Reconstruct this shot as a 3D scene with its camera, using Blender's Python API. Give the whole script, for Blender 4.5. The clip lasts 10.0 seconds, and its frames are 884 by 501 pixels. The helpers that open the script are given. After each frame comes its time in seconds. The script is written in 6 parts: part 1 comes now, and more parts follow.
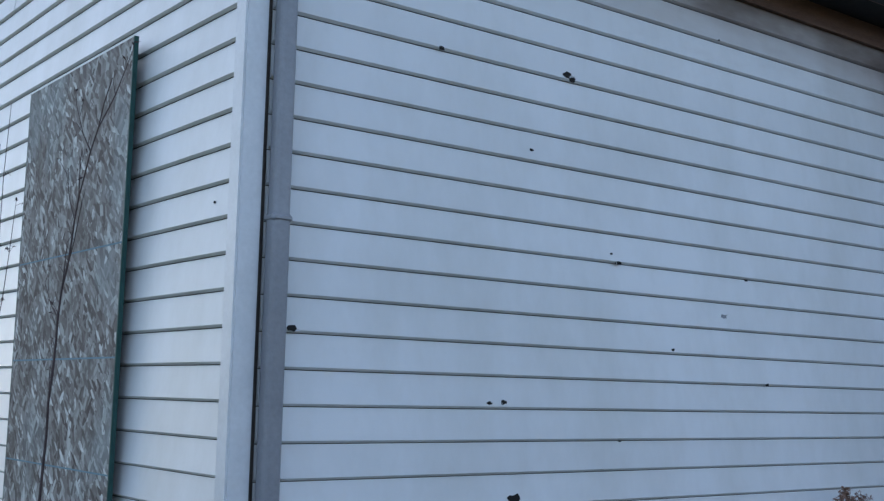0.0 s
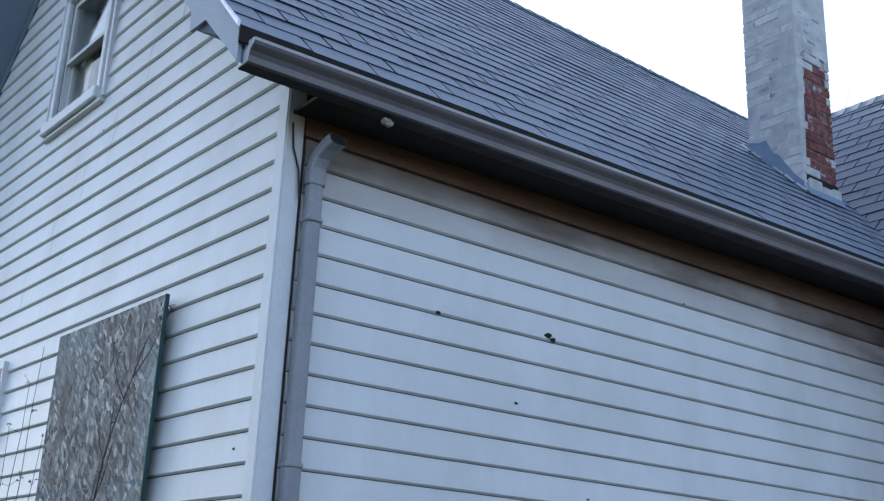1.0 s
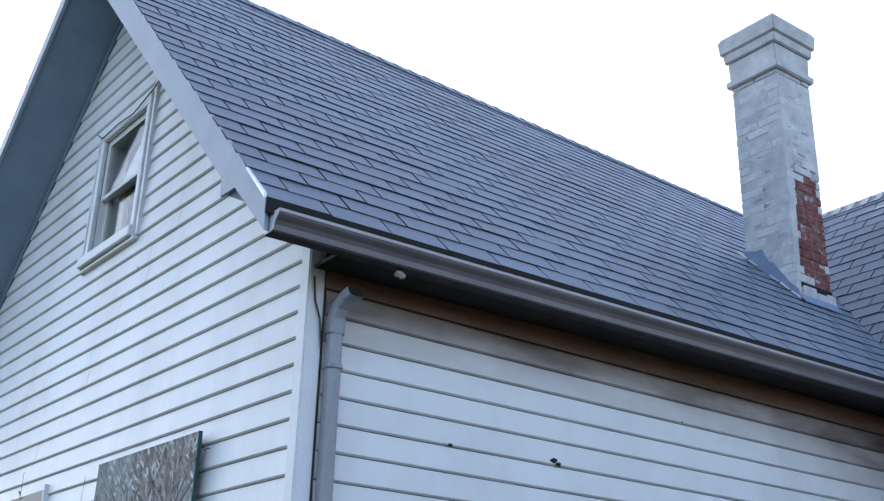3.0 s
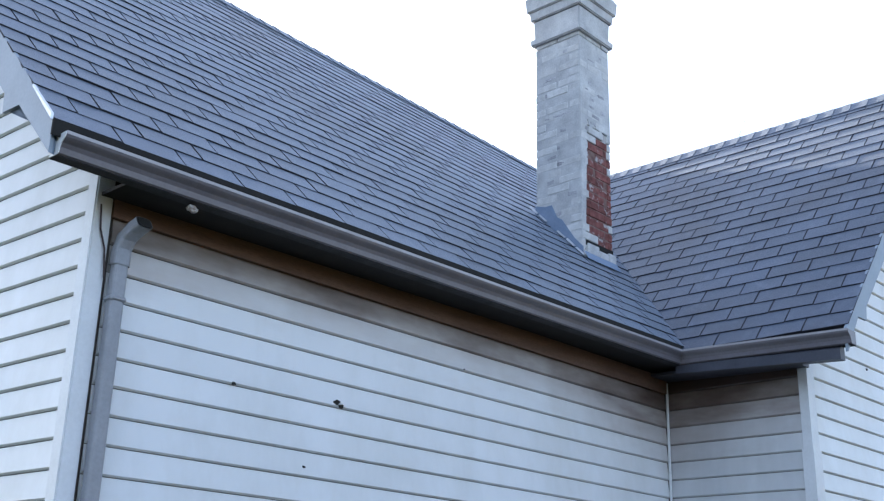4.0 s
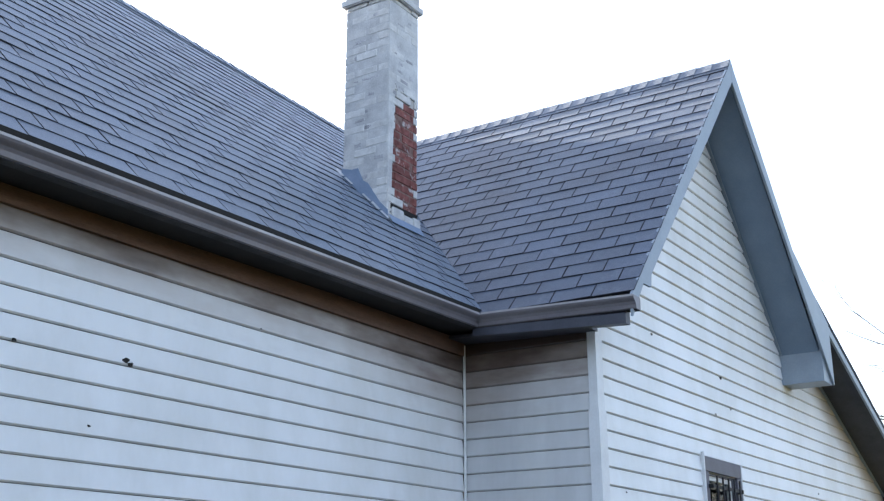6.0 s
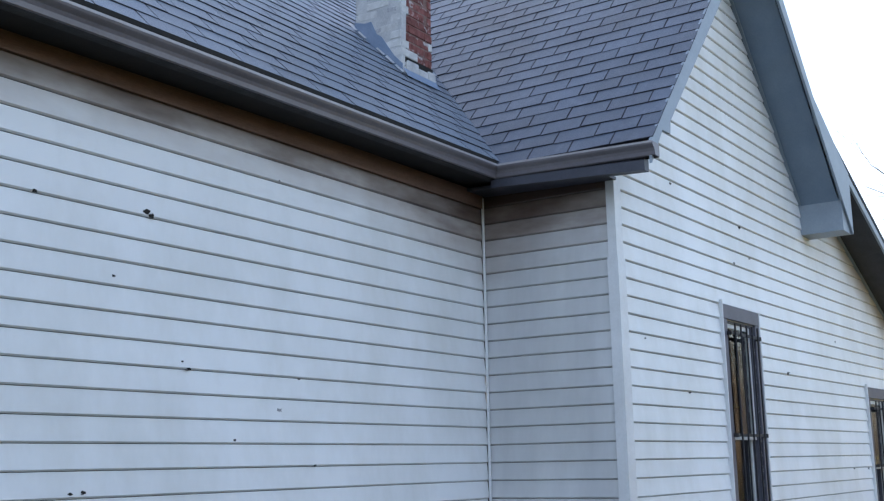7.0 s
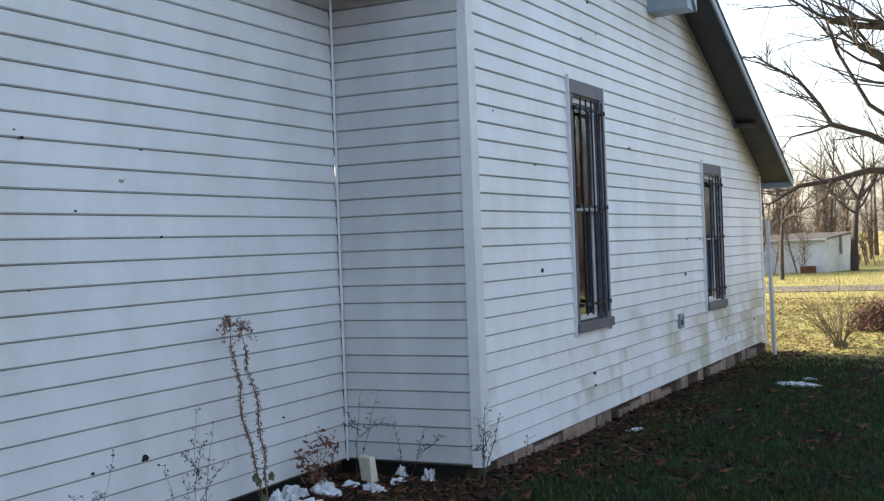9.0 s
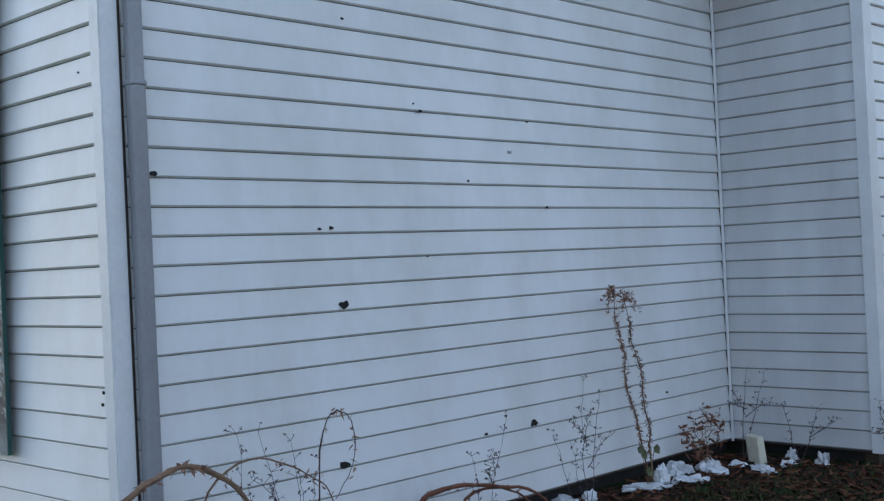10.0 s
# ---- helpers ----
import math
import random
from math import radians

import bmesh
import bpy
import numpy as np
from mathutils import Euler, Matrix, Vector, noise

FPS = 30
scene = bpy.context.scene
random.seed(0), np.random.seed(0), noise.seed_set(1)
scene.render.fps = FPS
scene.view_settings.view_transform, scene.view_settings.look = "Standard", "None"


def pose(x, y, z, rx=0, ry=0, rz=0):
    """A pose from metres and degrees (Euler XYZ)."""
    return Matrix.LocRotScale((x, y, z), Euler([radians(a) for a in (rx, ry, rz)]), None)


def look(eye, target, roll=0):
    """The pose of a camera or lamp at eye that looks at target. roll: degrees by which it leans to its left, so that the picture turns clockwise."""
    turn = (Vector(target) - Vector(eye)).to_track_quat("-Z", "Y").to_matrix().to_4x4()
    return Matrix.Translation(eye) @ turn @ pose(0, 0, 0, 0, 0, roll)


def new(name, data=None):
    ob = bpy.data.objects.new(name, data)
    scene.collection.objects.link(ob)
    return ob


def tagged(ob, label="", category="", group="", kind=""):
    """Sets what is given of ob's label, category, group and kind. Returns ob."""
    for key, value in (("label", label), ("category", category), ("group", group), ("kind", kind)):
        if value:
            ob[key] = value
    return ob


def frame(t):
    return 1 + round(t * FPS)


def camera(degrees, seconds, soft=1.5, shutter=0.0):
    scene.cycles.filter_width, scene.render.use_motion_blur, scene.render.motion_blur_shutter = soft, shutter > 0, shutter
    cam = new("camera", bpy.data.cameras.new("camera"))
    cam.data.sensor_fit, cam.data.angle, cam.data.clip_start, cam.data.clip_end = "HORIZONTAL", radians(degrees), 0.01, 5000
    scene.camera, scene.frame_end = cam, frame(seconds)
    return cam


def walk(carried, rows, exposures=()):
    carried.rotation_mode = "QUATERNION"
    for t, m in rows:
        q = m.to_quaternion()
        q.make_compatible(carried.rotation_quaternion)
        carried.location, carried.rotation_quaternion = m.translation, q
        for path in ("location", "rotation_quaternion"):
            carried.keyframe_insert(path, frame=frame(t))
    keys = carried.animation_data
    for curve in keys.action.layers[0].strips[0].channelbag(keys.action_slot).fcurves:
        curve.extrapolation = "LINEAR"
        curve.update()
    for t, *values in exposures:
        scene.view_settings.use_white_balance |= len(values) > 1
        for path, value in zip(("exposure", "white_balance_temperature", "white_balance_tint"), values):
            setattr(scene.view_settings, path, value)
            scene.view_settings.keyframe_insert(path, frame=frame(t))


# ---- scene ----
cam = camera(43.4, 10.0, soft=1.3)
PATH = [
    (0, (-1.503, -3.088, 1.586), (-0.327, -1.491, 1.844), 1.23),
    (0.5, (-1.722, -3.302, 1.552), (-0.526, -1.773, 2.032), 0.95),
    (1, (-1.854, -3.453, 1.617), (-0.711, -1.941, 2.255), 2.49),
    (1.5, (-1.894, -3.628, 1.699), (-0.810, -2.072, 2.333), 1.74),
    (2, (-2.037, -3.715, 1.757), (-1.003, -2.200, 2.555), 1.19),
    (3.5, (-2.128, -3.879, 1.769), (-0.922, -2.451, 2.479), 2.02),
    (4, (-2.127, -3.860, 1.790), (-0.739, -2.579, 2.449), 1.54),
    (4.5, (-2.114, -3.885, 1.804), (-0.615, -2.730, 2.452), 0.38),
    (5, (-2.105, -3.917, 1.792), (-0.513, -2.892, 2.436), -0.00),
    (6.5, (-2.065, -3.933, 1.715), (-0.457, -2.872, 2.252), -0.34),
    (7, (-2.053, -3.905, 1.652), (-0.419, -2.816, 2.030), -1.16),
    (7.5, (-2.058, -3.927, 1.630), (-0.395, -2.837, 1.846), -0.78),
    (8, (-2.052, -3.924, 1.584), (-0.328, -2.912, 1.646), -1.61),
    (8.5, (-2.030, -3.913, 1.542), (-0.248, -3.005, 1.554), -1.89),
    (9, (-2.019, -3.904, 1.549), (-0.227, -3.016, 1.543), -2.22),
    (9.5, (-2.039, -3.904, 1.498), (-0.366, -2.807, 1.524), -2.39),
    (10, (-2.058, -3.779, 1.393), (-0.640, -2.369, 1.414), -2.70),
]
EXPO = [(0.0, 1.32, 5500, 10), (2.0, 1.66, 5600, 12), (3.5, 1.80, 5700, 12), (4.4, 1.95, 5850, 12), (5.0, 1.97, 6000, 12), (6.5, 1.95, 6000, 12), (7.0, 1.83, 6000, 12), (7.5, 1.69, 6000, 12), (9.0, 1.61, 6150, 12), (10.0, 1.49, 5900, 10)]
walk(cam, [(t, look(eye, target, roll)) for t, eye, target, roll in PATH], EXPO)

# ---- sky and sun ----
SUN_EL, SUN_AZ = radians(18), radians(15)      # low sun behind the house
world = bpy.data.worlds.new("sky")
scene.world = world
world.use_nodes = True
wn = world.node_tree.nodes
sky = wn.new("ShaderNodeTexSky")
sky.sky_type, sky.sun_disc = "NISHITA", False
sky.sun_elevation, sky.sun_rotation = SUN_EL, SUN_AZ
sky.air_density, sky.dust_density, sky.ozone_density = 1.0, 2.5, 1.0
haze = wn.new("ShaderNodeHueSaturation")      # thin high haze pales the blue
haze.inputs["Saturation"].default_value = 0.72
world.node_tree.links.new(sky.outputs[0], haze.inputs["Color"])
world.node_tree.links.new(haze.outputs[0], wn["Background"].inputs[0])
wn["Background"].inputs[1].default_value = 0.15
sun = new("sun", bpy.data.lights.new("sun", "SUN"))
sun.data.energy, sun.data.angle, sun.data.color = 5.0, radians(0.6), (1.0, 0.86, 0.66)
sd = Vector((math.sin(SUN_AZ) * math.cos(SUN_EL), math.cos(SUN_AZ) * math.cos(SUN_EL), math.sin(SUN_EL)))
sun.matrix_world = look(sd * 60, (0, 0, 0))


# ---- materials ----
def nodes_of(name):
    m = bpy.data.materials.new(name)
    m.use_nodes = True
    nt = m.node_tree
    return m, nt, nt.nodes["Principled BSDF"]


def noise_of(nt, vec, scale, detail=4.0, rough=0.6):
    n = nt.nodes.new("ShaderNodeTexNoise")
    n.inputs["Scale"].default_value, n.inputs["Detail"].default_value, n.inputs["Roughness"].default_value = scale, detail, rough
    nt.links.new(vec, n.inputs["Vector"])
    return n.outputs[0]


def ramp_of(nt, fac, stops):
    r = nt.nodes.new("ShaderNodeValToRGB")
    el = r.color_ramp.elements
    while len(el) < len(stops):
        el.new(0.5)
    for e, (p, c) in zip(el, stops):
        e.position, e.color = p, (*c, 1) if len(c) == 3 else c
    nt.links.new(fac, r.inputs[0])
    return r.outputs[0]


def mix_of(nt, fac, a, b, kind="MIX"):
    m = nt.nodes.new("ShaderNodeMix")
    m.data_type, m.blend_type = "RGBA", kind
    for sock, v in ((m.inputs[0], fac), (m.inputs[6], a), (m.inputs[7], b)):
        if isinstance(v, (int, float)):
            sock.default_value = v
        elif isinstance(v, tuple):
            sock.default_value = (*v, 1)
        else:
            nt.links.new(v, sock)
    return m.outputs[2]


def math_of(nt, op, a, b=0.0, clamp=False):
    m = nt.nodes.new("ShaderNodeMath")
    m.operation, m.use_clamp = op, clamp
    for sock, v in zip(m.inputs, (a, b)):
        if isinstance(v, (int, float)):
            sock.default_value = v
        else:
            nt.links.new(v, sock)
    return m.outputs[0]


def coords(nt, stretch=(1, 1, 1)):
    tc = nt.nodes.new("ShaderNodeNewGeometry")
    mp = nt.nodes.new("ShaderNodeMapping")
    mp.inputs["Scale"].default_value = stretch
    nt.links.new(tc.outputs["Position"], mp.inputs[0])
    return mp.outputs[0]


def shade(nt, bsdf, colour, rough, bump=None, strength=0.2, dist=0.01):
    nt.links.new(colour, bsdf.inputs["Base Color"])
    if isinstance(rough, (int, float)):
        bsdf.inputs["Roughness"].default_value = rough
    else:
        nt.links.new(rough, bsdf.inputs["Roughness"])
    if bump is not None:
        b = nt.nodes.new("ShaderNodeBump")
        b.inputs["Strength"].default_value, b.inputs["Distance"].default_value = strength, dist
        nt.links.new(bump, b.inputs["Height"])
        nt.links.new(b.outputs[0], bsdf.inputs["Normal"])


def surf(name, dark, light, scale=6.0, fine=90.0, rough=0.6, bump=0.2, dist=0.004, stretch=(1, 1, 1), metal=0.0, spread=0.12):
    """A two-scale mottled surface that varies from piece to piece."""
    m, nt, b = nodes_of(name)
    v = coords(nt, stretch)
    big, small = noise_of(nt, v, scale), noise_of(nt, v, fine, 3.0)
    f = math_of(nt, "ADD", math_of(nt, "MULTIPLY", big, 0.65), math_of(nt, "MULTIPLY", small, 0.35))
    col = ramp_of(nt, f, [(0.32, dark), (0.66, light)])
    oi = nt.nodes.new("ShaderNodeObjectInfo")
    val = math_of(nt, "ADD", math_of(nt, "MULTIPLY", oi.outputs["Random"], 2 * spread), 1 - spread)
    hsv = nt.nodes.new("ShaderNodeHueSaturation")
    nt.links.new(val, hsv.inputs["Value"])
    nt.links.new(col, hsv.inputs["Color"])
    b.inputs["Metallic"].default_value = metal
    shade(nt, b, hsv.outputs[0], rough, f, bump, dist)
    return m


def vinyl(name, algae=False, stain_shade=None, dimming=0.0, tone=1.0):
    m, nt, b = nodes_of(name)
    v = coords(nt)
    grain = noise_of(nt, coords(nt, (1, 1, 9)), 40.0, 3.0)
    dirt = noise_of(nt, coords(nt, (1, 1, 0.5)), 1.7, 6.0, 0.65)
    col = ramp_of(nt, dirt, [(0.30, tuple(tone * c for c in (0.63, 0.63, 0.615))), (0.58, tuple(tone * c for c in (0.76, 0.765, 0.775)))])
    col = mix_of(nt, math_of(nt, "MULTIPLY", grain, 0.12), col, (0.60, 0.59, 0.56))
    oi = nt.nodes.new("ShaderNodeObjectInfo")
    hsv = nt.nodes.new("ShaderNodeHueSaturation")
    nt.links.new(math_of(nt, "ADD", math_of(nt, "MULTIPLY", oi.outputs["Random"], 0.05), 0.965), hsv.inputs["Value"])
    nt.links.new(col, hsv.inputs["Color"])
    col = hsv.outputs[0]
    if dimming:
        # the return wall's weaker light, mixed in as grey, in runs down the boards
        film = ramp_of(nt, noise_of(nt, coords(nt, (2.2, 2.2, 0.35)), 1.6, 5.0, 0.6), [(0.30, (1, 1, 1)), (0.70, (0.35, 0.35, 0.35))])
        col = mix_of(nt, math_of(nt, "MULTIPLY", film, dimming), col, (0.34, 0.34, 0.36))
    if algae:
        sep = nt.nodes.new("ShaderNodeSeparateXYZ")
        nt.links.new(v, sep.inputs[0])
        # every board holds its own patches, cut off where the next one laps it
        lap = math_of(nt, "DIVIDE", math_of(nt, "SUBTRACT", sep.outputs[2], 0.17), 0.1143)
        row = nt.nodes.new("ShaderNodeCombineXYZ")
        nt.links.new(sep.outputs[0], row.inputs[0])
        nt.links.new(math_of(nt, "MULTIPLY", math_of(nt, "FLOOR", lap), 0.21), row.inputs[2])
        low = math_of(nt, "SUBTRACT", 1.12, sep.outputs[2])
        blot = noise_of(nt, row.outputs[0], 1.9, 3.0, 0.5)
        fine = noise_of(nt, v, 9.0, 4.0, 0.6)
        far = math_of(nt, "MULTIPLY", math_of(nt, "SUBTRACT", sep.outputs[0], 4.4), 0.030, True)
        f = math_of(nt, "ADD", math_of(nt, "ADD", blot, far), math_of(nt, "MULTIPLY", fine, 0.14))
        f = math_of(nt, "ADD", f, math_of(nt, "MULTIPLY", math_of(nt, "FRACT", lap), 0.05))
        f = math_of(nt, "MULTIPLY", math_of(nt, "SUBTRACT", f, 0.705), 6.0, True)
        f = math_of(nt, "MULTIPLY", f, math_of(nt, "MULTIPLY", low, 2.2, True))
        col = mix_of(nt, math_of(nt, "MULTIPLY", f, 0.62), col, (0.33, 0.30, 0.15))
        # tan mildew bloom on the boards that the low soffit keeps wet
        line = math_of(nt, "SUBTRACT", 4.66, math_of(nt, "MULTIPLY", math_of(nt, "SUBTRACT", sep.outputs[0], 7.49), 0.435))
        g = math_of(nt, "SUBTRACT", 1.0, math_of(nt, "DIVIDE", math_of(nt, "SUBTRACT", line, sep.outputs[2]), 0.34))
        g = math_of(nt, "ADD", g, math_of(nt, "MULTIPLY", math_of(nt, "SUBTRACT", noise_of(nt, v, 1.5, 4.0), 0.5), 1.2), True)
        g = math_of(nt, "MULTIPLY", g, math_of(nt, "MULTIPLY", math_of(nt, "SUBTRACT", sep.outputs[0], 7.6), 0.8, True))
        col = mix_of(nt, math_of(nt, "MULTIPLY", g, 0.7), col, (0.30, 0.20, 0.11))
    if stain_shade:
        # brown mildew, with eave and corner shade put into its colour: deep at the inner corner, a thin band further
        # off
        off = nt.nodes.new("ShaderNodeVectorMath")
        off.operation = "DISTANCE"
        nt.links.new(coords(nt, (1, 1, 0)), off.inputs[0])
        off.inputs[1].default_value = (stain_shade[0], stain_shade[1], 0)
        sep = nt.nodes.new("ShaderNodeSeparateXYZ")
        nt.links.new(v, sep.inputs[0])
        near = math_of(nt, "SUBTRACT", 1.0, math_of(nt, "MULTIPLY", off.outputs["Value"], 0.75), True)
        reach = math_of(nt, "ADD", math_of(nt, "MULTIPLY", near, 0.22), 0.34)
        f = math_of(nt, "SUBTRACT", 1.22, math_of(nt, "DIVIDE", math_of(nt, "SUBTRACT", stain_shade[2], sep.outputs[2]), reach))
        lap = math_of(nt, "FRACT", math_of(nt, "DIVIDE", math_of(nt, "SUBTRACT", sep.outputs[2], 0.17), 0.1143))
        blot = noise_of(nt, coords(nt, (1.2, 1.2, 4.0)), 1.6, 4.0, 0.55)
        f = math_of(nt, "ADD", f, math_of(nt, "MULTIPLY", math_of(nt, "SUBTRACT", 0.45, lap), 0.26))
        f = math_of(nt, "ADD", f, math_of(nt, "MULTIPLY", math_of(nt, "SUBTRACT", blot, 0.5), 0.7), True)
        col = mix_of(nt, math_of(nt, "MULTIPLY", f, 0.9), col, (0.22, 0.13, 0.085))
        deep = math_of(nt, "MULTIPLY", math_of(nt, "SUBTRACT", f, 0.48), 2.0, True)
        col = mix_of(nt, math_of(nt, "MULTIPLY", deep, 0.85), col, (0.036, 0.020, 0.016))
    shade(nt, b, col, 0.42, grain, 0.08, 0.002)
    return m


def shingles(name, per_piece):
    """Blue-grey granules, paler and darker tabs, and damp blotches."""
    m, nt, b = nodes_of(name)
    v = coords(nt)
    big, small = noise_of(nt, v, 1.6), noise_of(nt, v, 260.0, 3.0)
    f = math_of(nt, "ADD", math_of(nt, "MULTIPLY", big, 0.55), math_of(nt, "MULTIPLY", small, 0.45))
    col = ramp_of(nt, f, [(0.32, (0.016, 0.026, 0.050)), (0.66, (0.052, 0.078, 0.128))])
    wet = ramp_of(nt, noise_of(nt, v, 0.9, 4.0, 0.55), [(0.34, (0.42, 0.41, 0.48)), (0.46, (1.0, 1.0, 1.0))])
    col = mix_of(nt, 1.0, col, wet, "MULTIPLY")
    streak = noise_of(nt, coords(nt, (5, 5, 0.7)), 2.0, 4.0)
    col = mix_of(nt, math_of(nt, "MULTIPLY", math_of(nt, "SUBTRACT", streak, 0.55, True), 1.4, True), col, (0.16, 0.19, 0.24))
    src = per_piece and nt.nodes.new("ShaderNodeObjectInfo").outputs["Random"] or nt.nodes.new("ShaderNodeNewGeometry").outputs["Random Per Island"]
    hsv = nt.nodes.new("ShaderNodeHueSaturation")
    nt.links.new(math_of(nt, "ADD", math_of(nt, "MULTIPLY", src, 0.30), 0.85), hsv.inputs["Value"])
    nt.links.new(col, hsv.inputs["Color"])
    # mineral granules: a dusty sheen at low angles
    b.inputs["Specular IOR Level"].default_value = 0.5
    b.inputs["Sheen Weight"].default_value, b.inputs["Sheen Roughness"].default_value = 0.55, 0.35
    b.inputs["Sheen Tint"].default_value = (0.75, 0.85, 1.0, 1.0)
    shade(nt, b, hsv.outputs[0], 0.46, f, 0.5, 0.003)
    return m


def osb_material():
    """Pressed wood flakes: three layers of upright slivers, weathered grey with stains."""
    m, nt, b = nodes_of("osb_strands")
    tc = nt.nodes.new("ShaderNodeTexCoord")
    layers = []
    for k, (turn, sc) in enumerate(((0.16, 0.72), (-0.55, 0.95), (0.85, 1.2))):
        rt = nt.nodes.new("ShaderNodeMapping")
        rt.inputs["Rotation"].default_value = (turn, 0, 0)
        nt.links.new(tc.outputs["Object"], rt.inputs[0])
        mp = nt.nodes.new("ShaderNodeMapping")
        mp.inputs["Scale"].default_value = (1, 58 * sc, 17 * sc)
        mp.inputs["Location"].default_value = (k * 3.1, k * 7.7, k * 1.3)
        nt.links.new(rt.outputs[0], mp.inputs[0])
        vo = nt.nodes.new("ShaderNodeTexVoronoi")
        vo.inputs["Scale"].default_value = 1.0
        nt.links.new(mp.outputs[0], vo.inputs["Vector"])
        sp = nt.nodes.new("ShaderNodeSeparateColor")
        nt.links.new(vo.outputs["Color"], sp.inputs[0])
        layers.append((sp.outputs[0], sp.outputs[1]))
    tone = lambda s: ramp_of(nt, s, [(0.0, (0.075, 0.06, 0.055)), (0.3, (0.17, 0.155, 0.145)), (0.7, (0.28, 0.275, 0.26)), (0.9, (0.40, 0.41, 0.39)), (1.0, (0.66, 0.68, 0.66))])
    pick = lambda s: math_of(nt, "GREATER_THAN", s, 0.55)
    col = mix_of(nt, pick(layers[1][1]), tone(layers[0][0]), tone(layers[1][0]))
    col = mix_of(nt, pick(layers[2][1]), col, tone(layers[2][0]))
    blot = noise_of(nt, tc.outputs["Object"], 5.5, 5.0, 0.7)
    col = mix_of(nt, math_of(nt, "MULTIPLY", ramp_of(nt, blot, [(0.48, (0, 0, 0)), (0.66, (1, 1, 1))]), 0.72), col, (0.085, 0.075, 0.065))
    pale = noise_of(nt, tc.outputs["Object"], 2.1, 4.0, 0.6)
    col = mix_of(nt, math_of(nt, "MULTIPLY", ramp_of(nt, pale, [(0.5, (0, 0, 0)), (0.68, (1, 1, 1))]), 0.45), col, (0.34, 0.40, 0.41))
    shade(nt, b, col, 0.8, layers[0][0], 0.2, 0.003)
    return m


def flaking_brick():
    """Red brick with scraps of old pale paint left on it."""
    m, nt, b = nodes_of("bare_red_brick")
    v = coords(nt)
    f = noise_of(nt, v, 22.0, 5.0)
    col = ramp_of(nt, f, [(0.32, (0.12, 0.036, 0.032)), (0.68, (0.27, 0.10, 0.085))])
    oi = nt.nodes.new("ShaderNodeObjectInfo")
    hsv = nt.nodes.new("ShaderNodeHueSaturation")
    nt.links.new(math_of(nt, "ADD", math_of(nt, "MULTIPLY", oi.outputs["Random"], 0.5), 0.75), hsv.inputs["Value"])
    nt.links.new(col, hsv.inputs["Color"])
    scrap = ramp_of(nt, noise_of(nt, v, 9.0, 6.0, 0.7), [(0.55, (0, 0, 0)), (0.62, (1, 1, 1))])
    shade(nt, b, mix_of(nt, scrap, hsv.outputs[0], (0.48, 0.45, 0.44)), 0.9, f, 0.5, 0.005)
    return m


def glass_material(name, ior):
    m, nt, b = nodes_of(name)
    b.inputs["Base Color"].default_value = (0.9, 0.93, 0.92, 1)
    b.inputs["Transmission Weight"].default_value, b.inputs["IOR"].default_value = 1.0, ior
    n = noise_of(nt, coords(nt), 2.0, 2.0)
    bp = nt.nodes.new("ShaderNodeBump")
    bp.inputs["Strength"].default_value, bp.inputs["Distance"].default_value = 0.08, 0.01
    nt.links.new(n, bp.inputs["Height"])
    nt.links.new(bp.outputs[0], b.inputs["Normal"])
    b.inputs["Roughness"].default_value = 0.03
    return m


VINYL = vinyl("white_vinyl", tone=1.06)
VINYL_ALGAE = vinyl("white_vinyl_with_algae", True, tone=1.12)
# mildew tint that also carries the shade under the eave
VINYL_STAIN_SHADE = vinyl("stained_and_shaded_vinyl", stain_shade=(4.30, -0.02, 3.50))
# darker copy of the siding: the return wall's shade in its colour
VINYL_DIMMED = vinyl("shaded_return_vinyl", stain_shade=(4.30, -0.02, 3.50), dimming=0.55)
TRIM = surf("corner_vinyl", (0.64, 0.645, 0.65), (0.76, 0.765, 0.78), 4, 60, 0.4, 0.05, 0.002, spread=0.03)
SHEATH = surf("sheathing", (0.06, 0.05, 0.045), (0.10, 0.085, 0.07), 8, 60, 0.9)
FASCIA = surf("blue_grey_aluminium", (0.24, 0.285, 0.34), (0.31, 0.36, 0.42), 5, 70, 0.45, 0.06, spread=0.03)
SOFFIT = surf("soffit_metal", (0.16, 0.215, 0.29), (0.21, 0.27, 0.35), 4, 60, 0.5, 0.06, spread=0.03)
SOFFIT_DARK = surf("shade_black_soffit", (0.008, 0.007, 0.008), (0.022, 0.017, 0.015), 6, 60, 0.9)
FRIEZE = surf("weathered_brown_board", (0.10, 0.055, 0.04), (0.21, 0.125, 0.09), 5, 80, 0.85, 0.3, stretch=(0.4, 1, 3))
GUTTER = surf("taupe_gutter_enamel", (0.135, 0.122, 0.136), (0.195, 0.178, 0.195), 3, 60, 0.36, 0.08, spread=0.02)
LIP_HIGHLIGHT = surf("gutter_lip_highlight", (0.36, 0.335, 0.35), (0.46, 0.435, 0.45), 5, 60, 0.35, 0.06, spread=0.02)
SOFFIT_LOW = surf("dark_low_soffit", (0.038, 0.038, 0.044), (0.07, 0.068, 0.075), 5, 60, 0.7, 0.1)
LEAF_RUST = surf("curled_rust_leaves", (0.12, 0.045, 0.026), (0.28, 0.12, 0.07), 30, 160, 0.85, spread=0.3)
DEAD_BRUSH = surf("dead_brush_leaves", (0.035, 0.015, 0.010), (0.11, 0.045, 0.028), 30, 160, 0.9, spread=0.3)
CREAM_BLOCK = surf("yellowed_plastic", (0.50, 0.47, 0.36), (0.68, 0.65, 0.54), 18, 120, 0.6, 0.3)
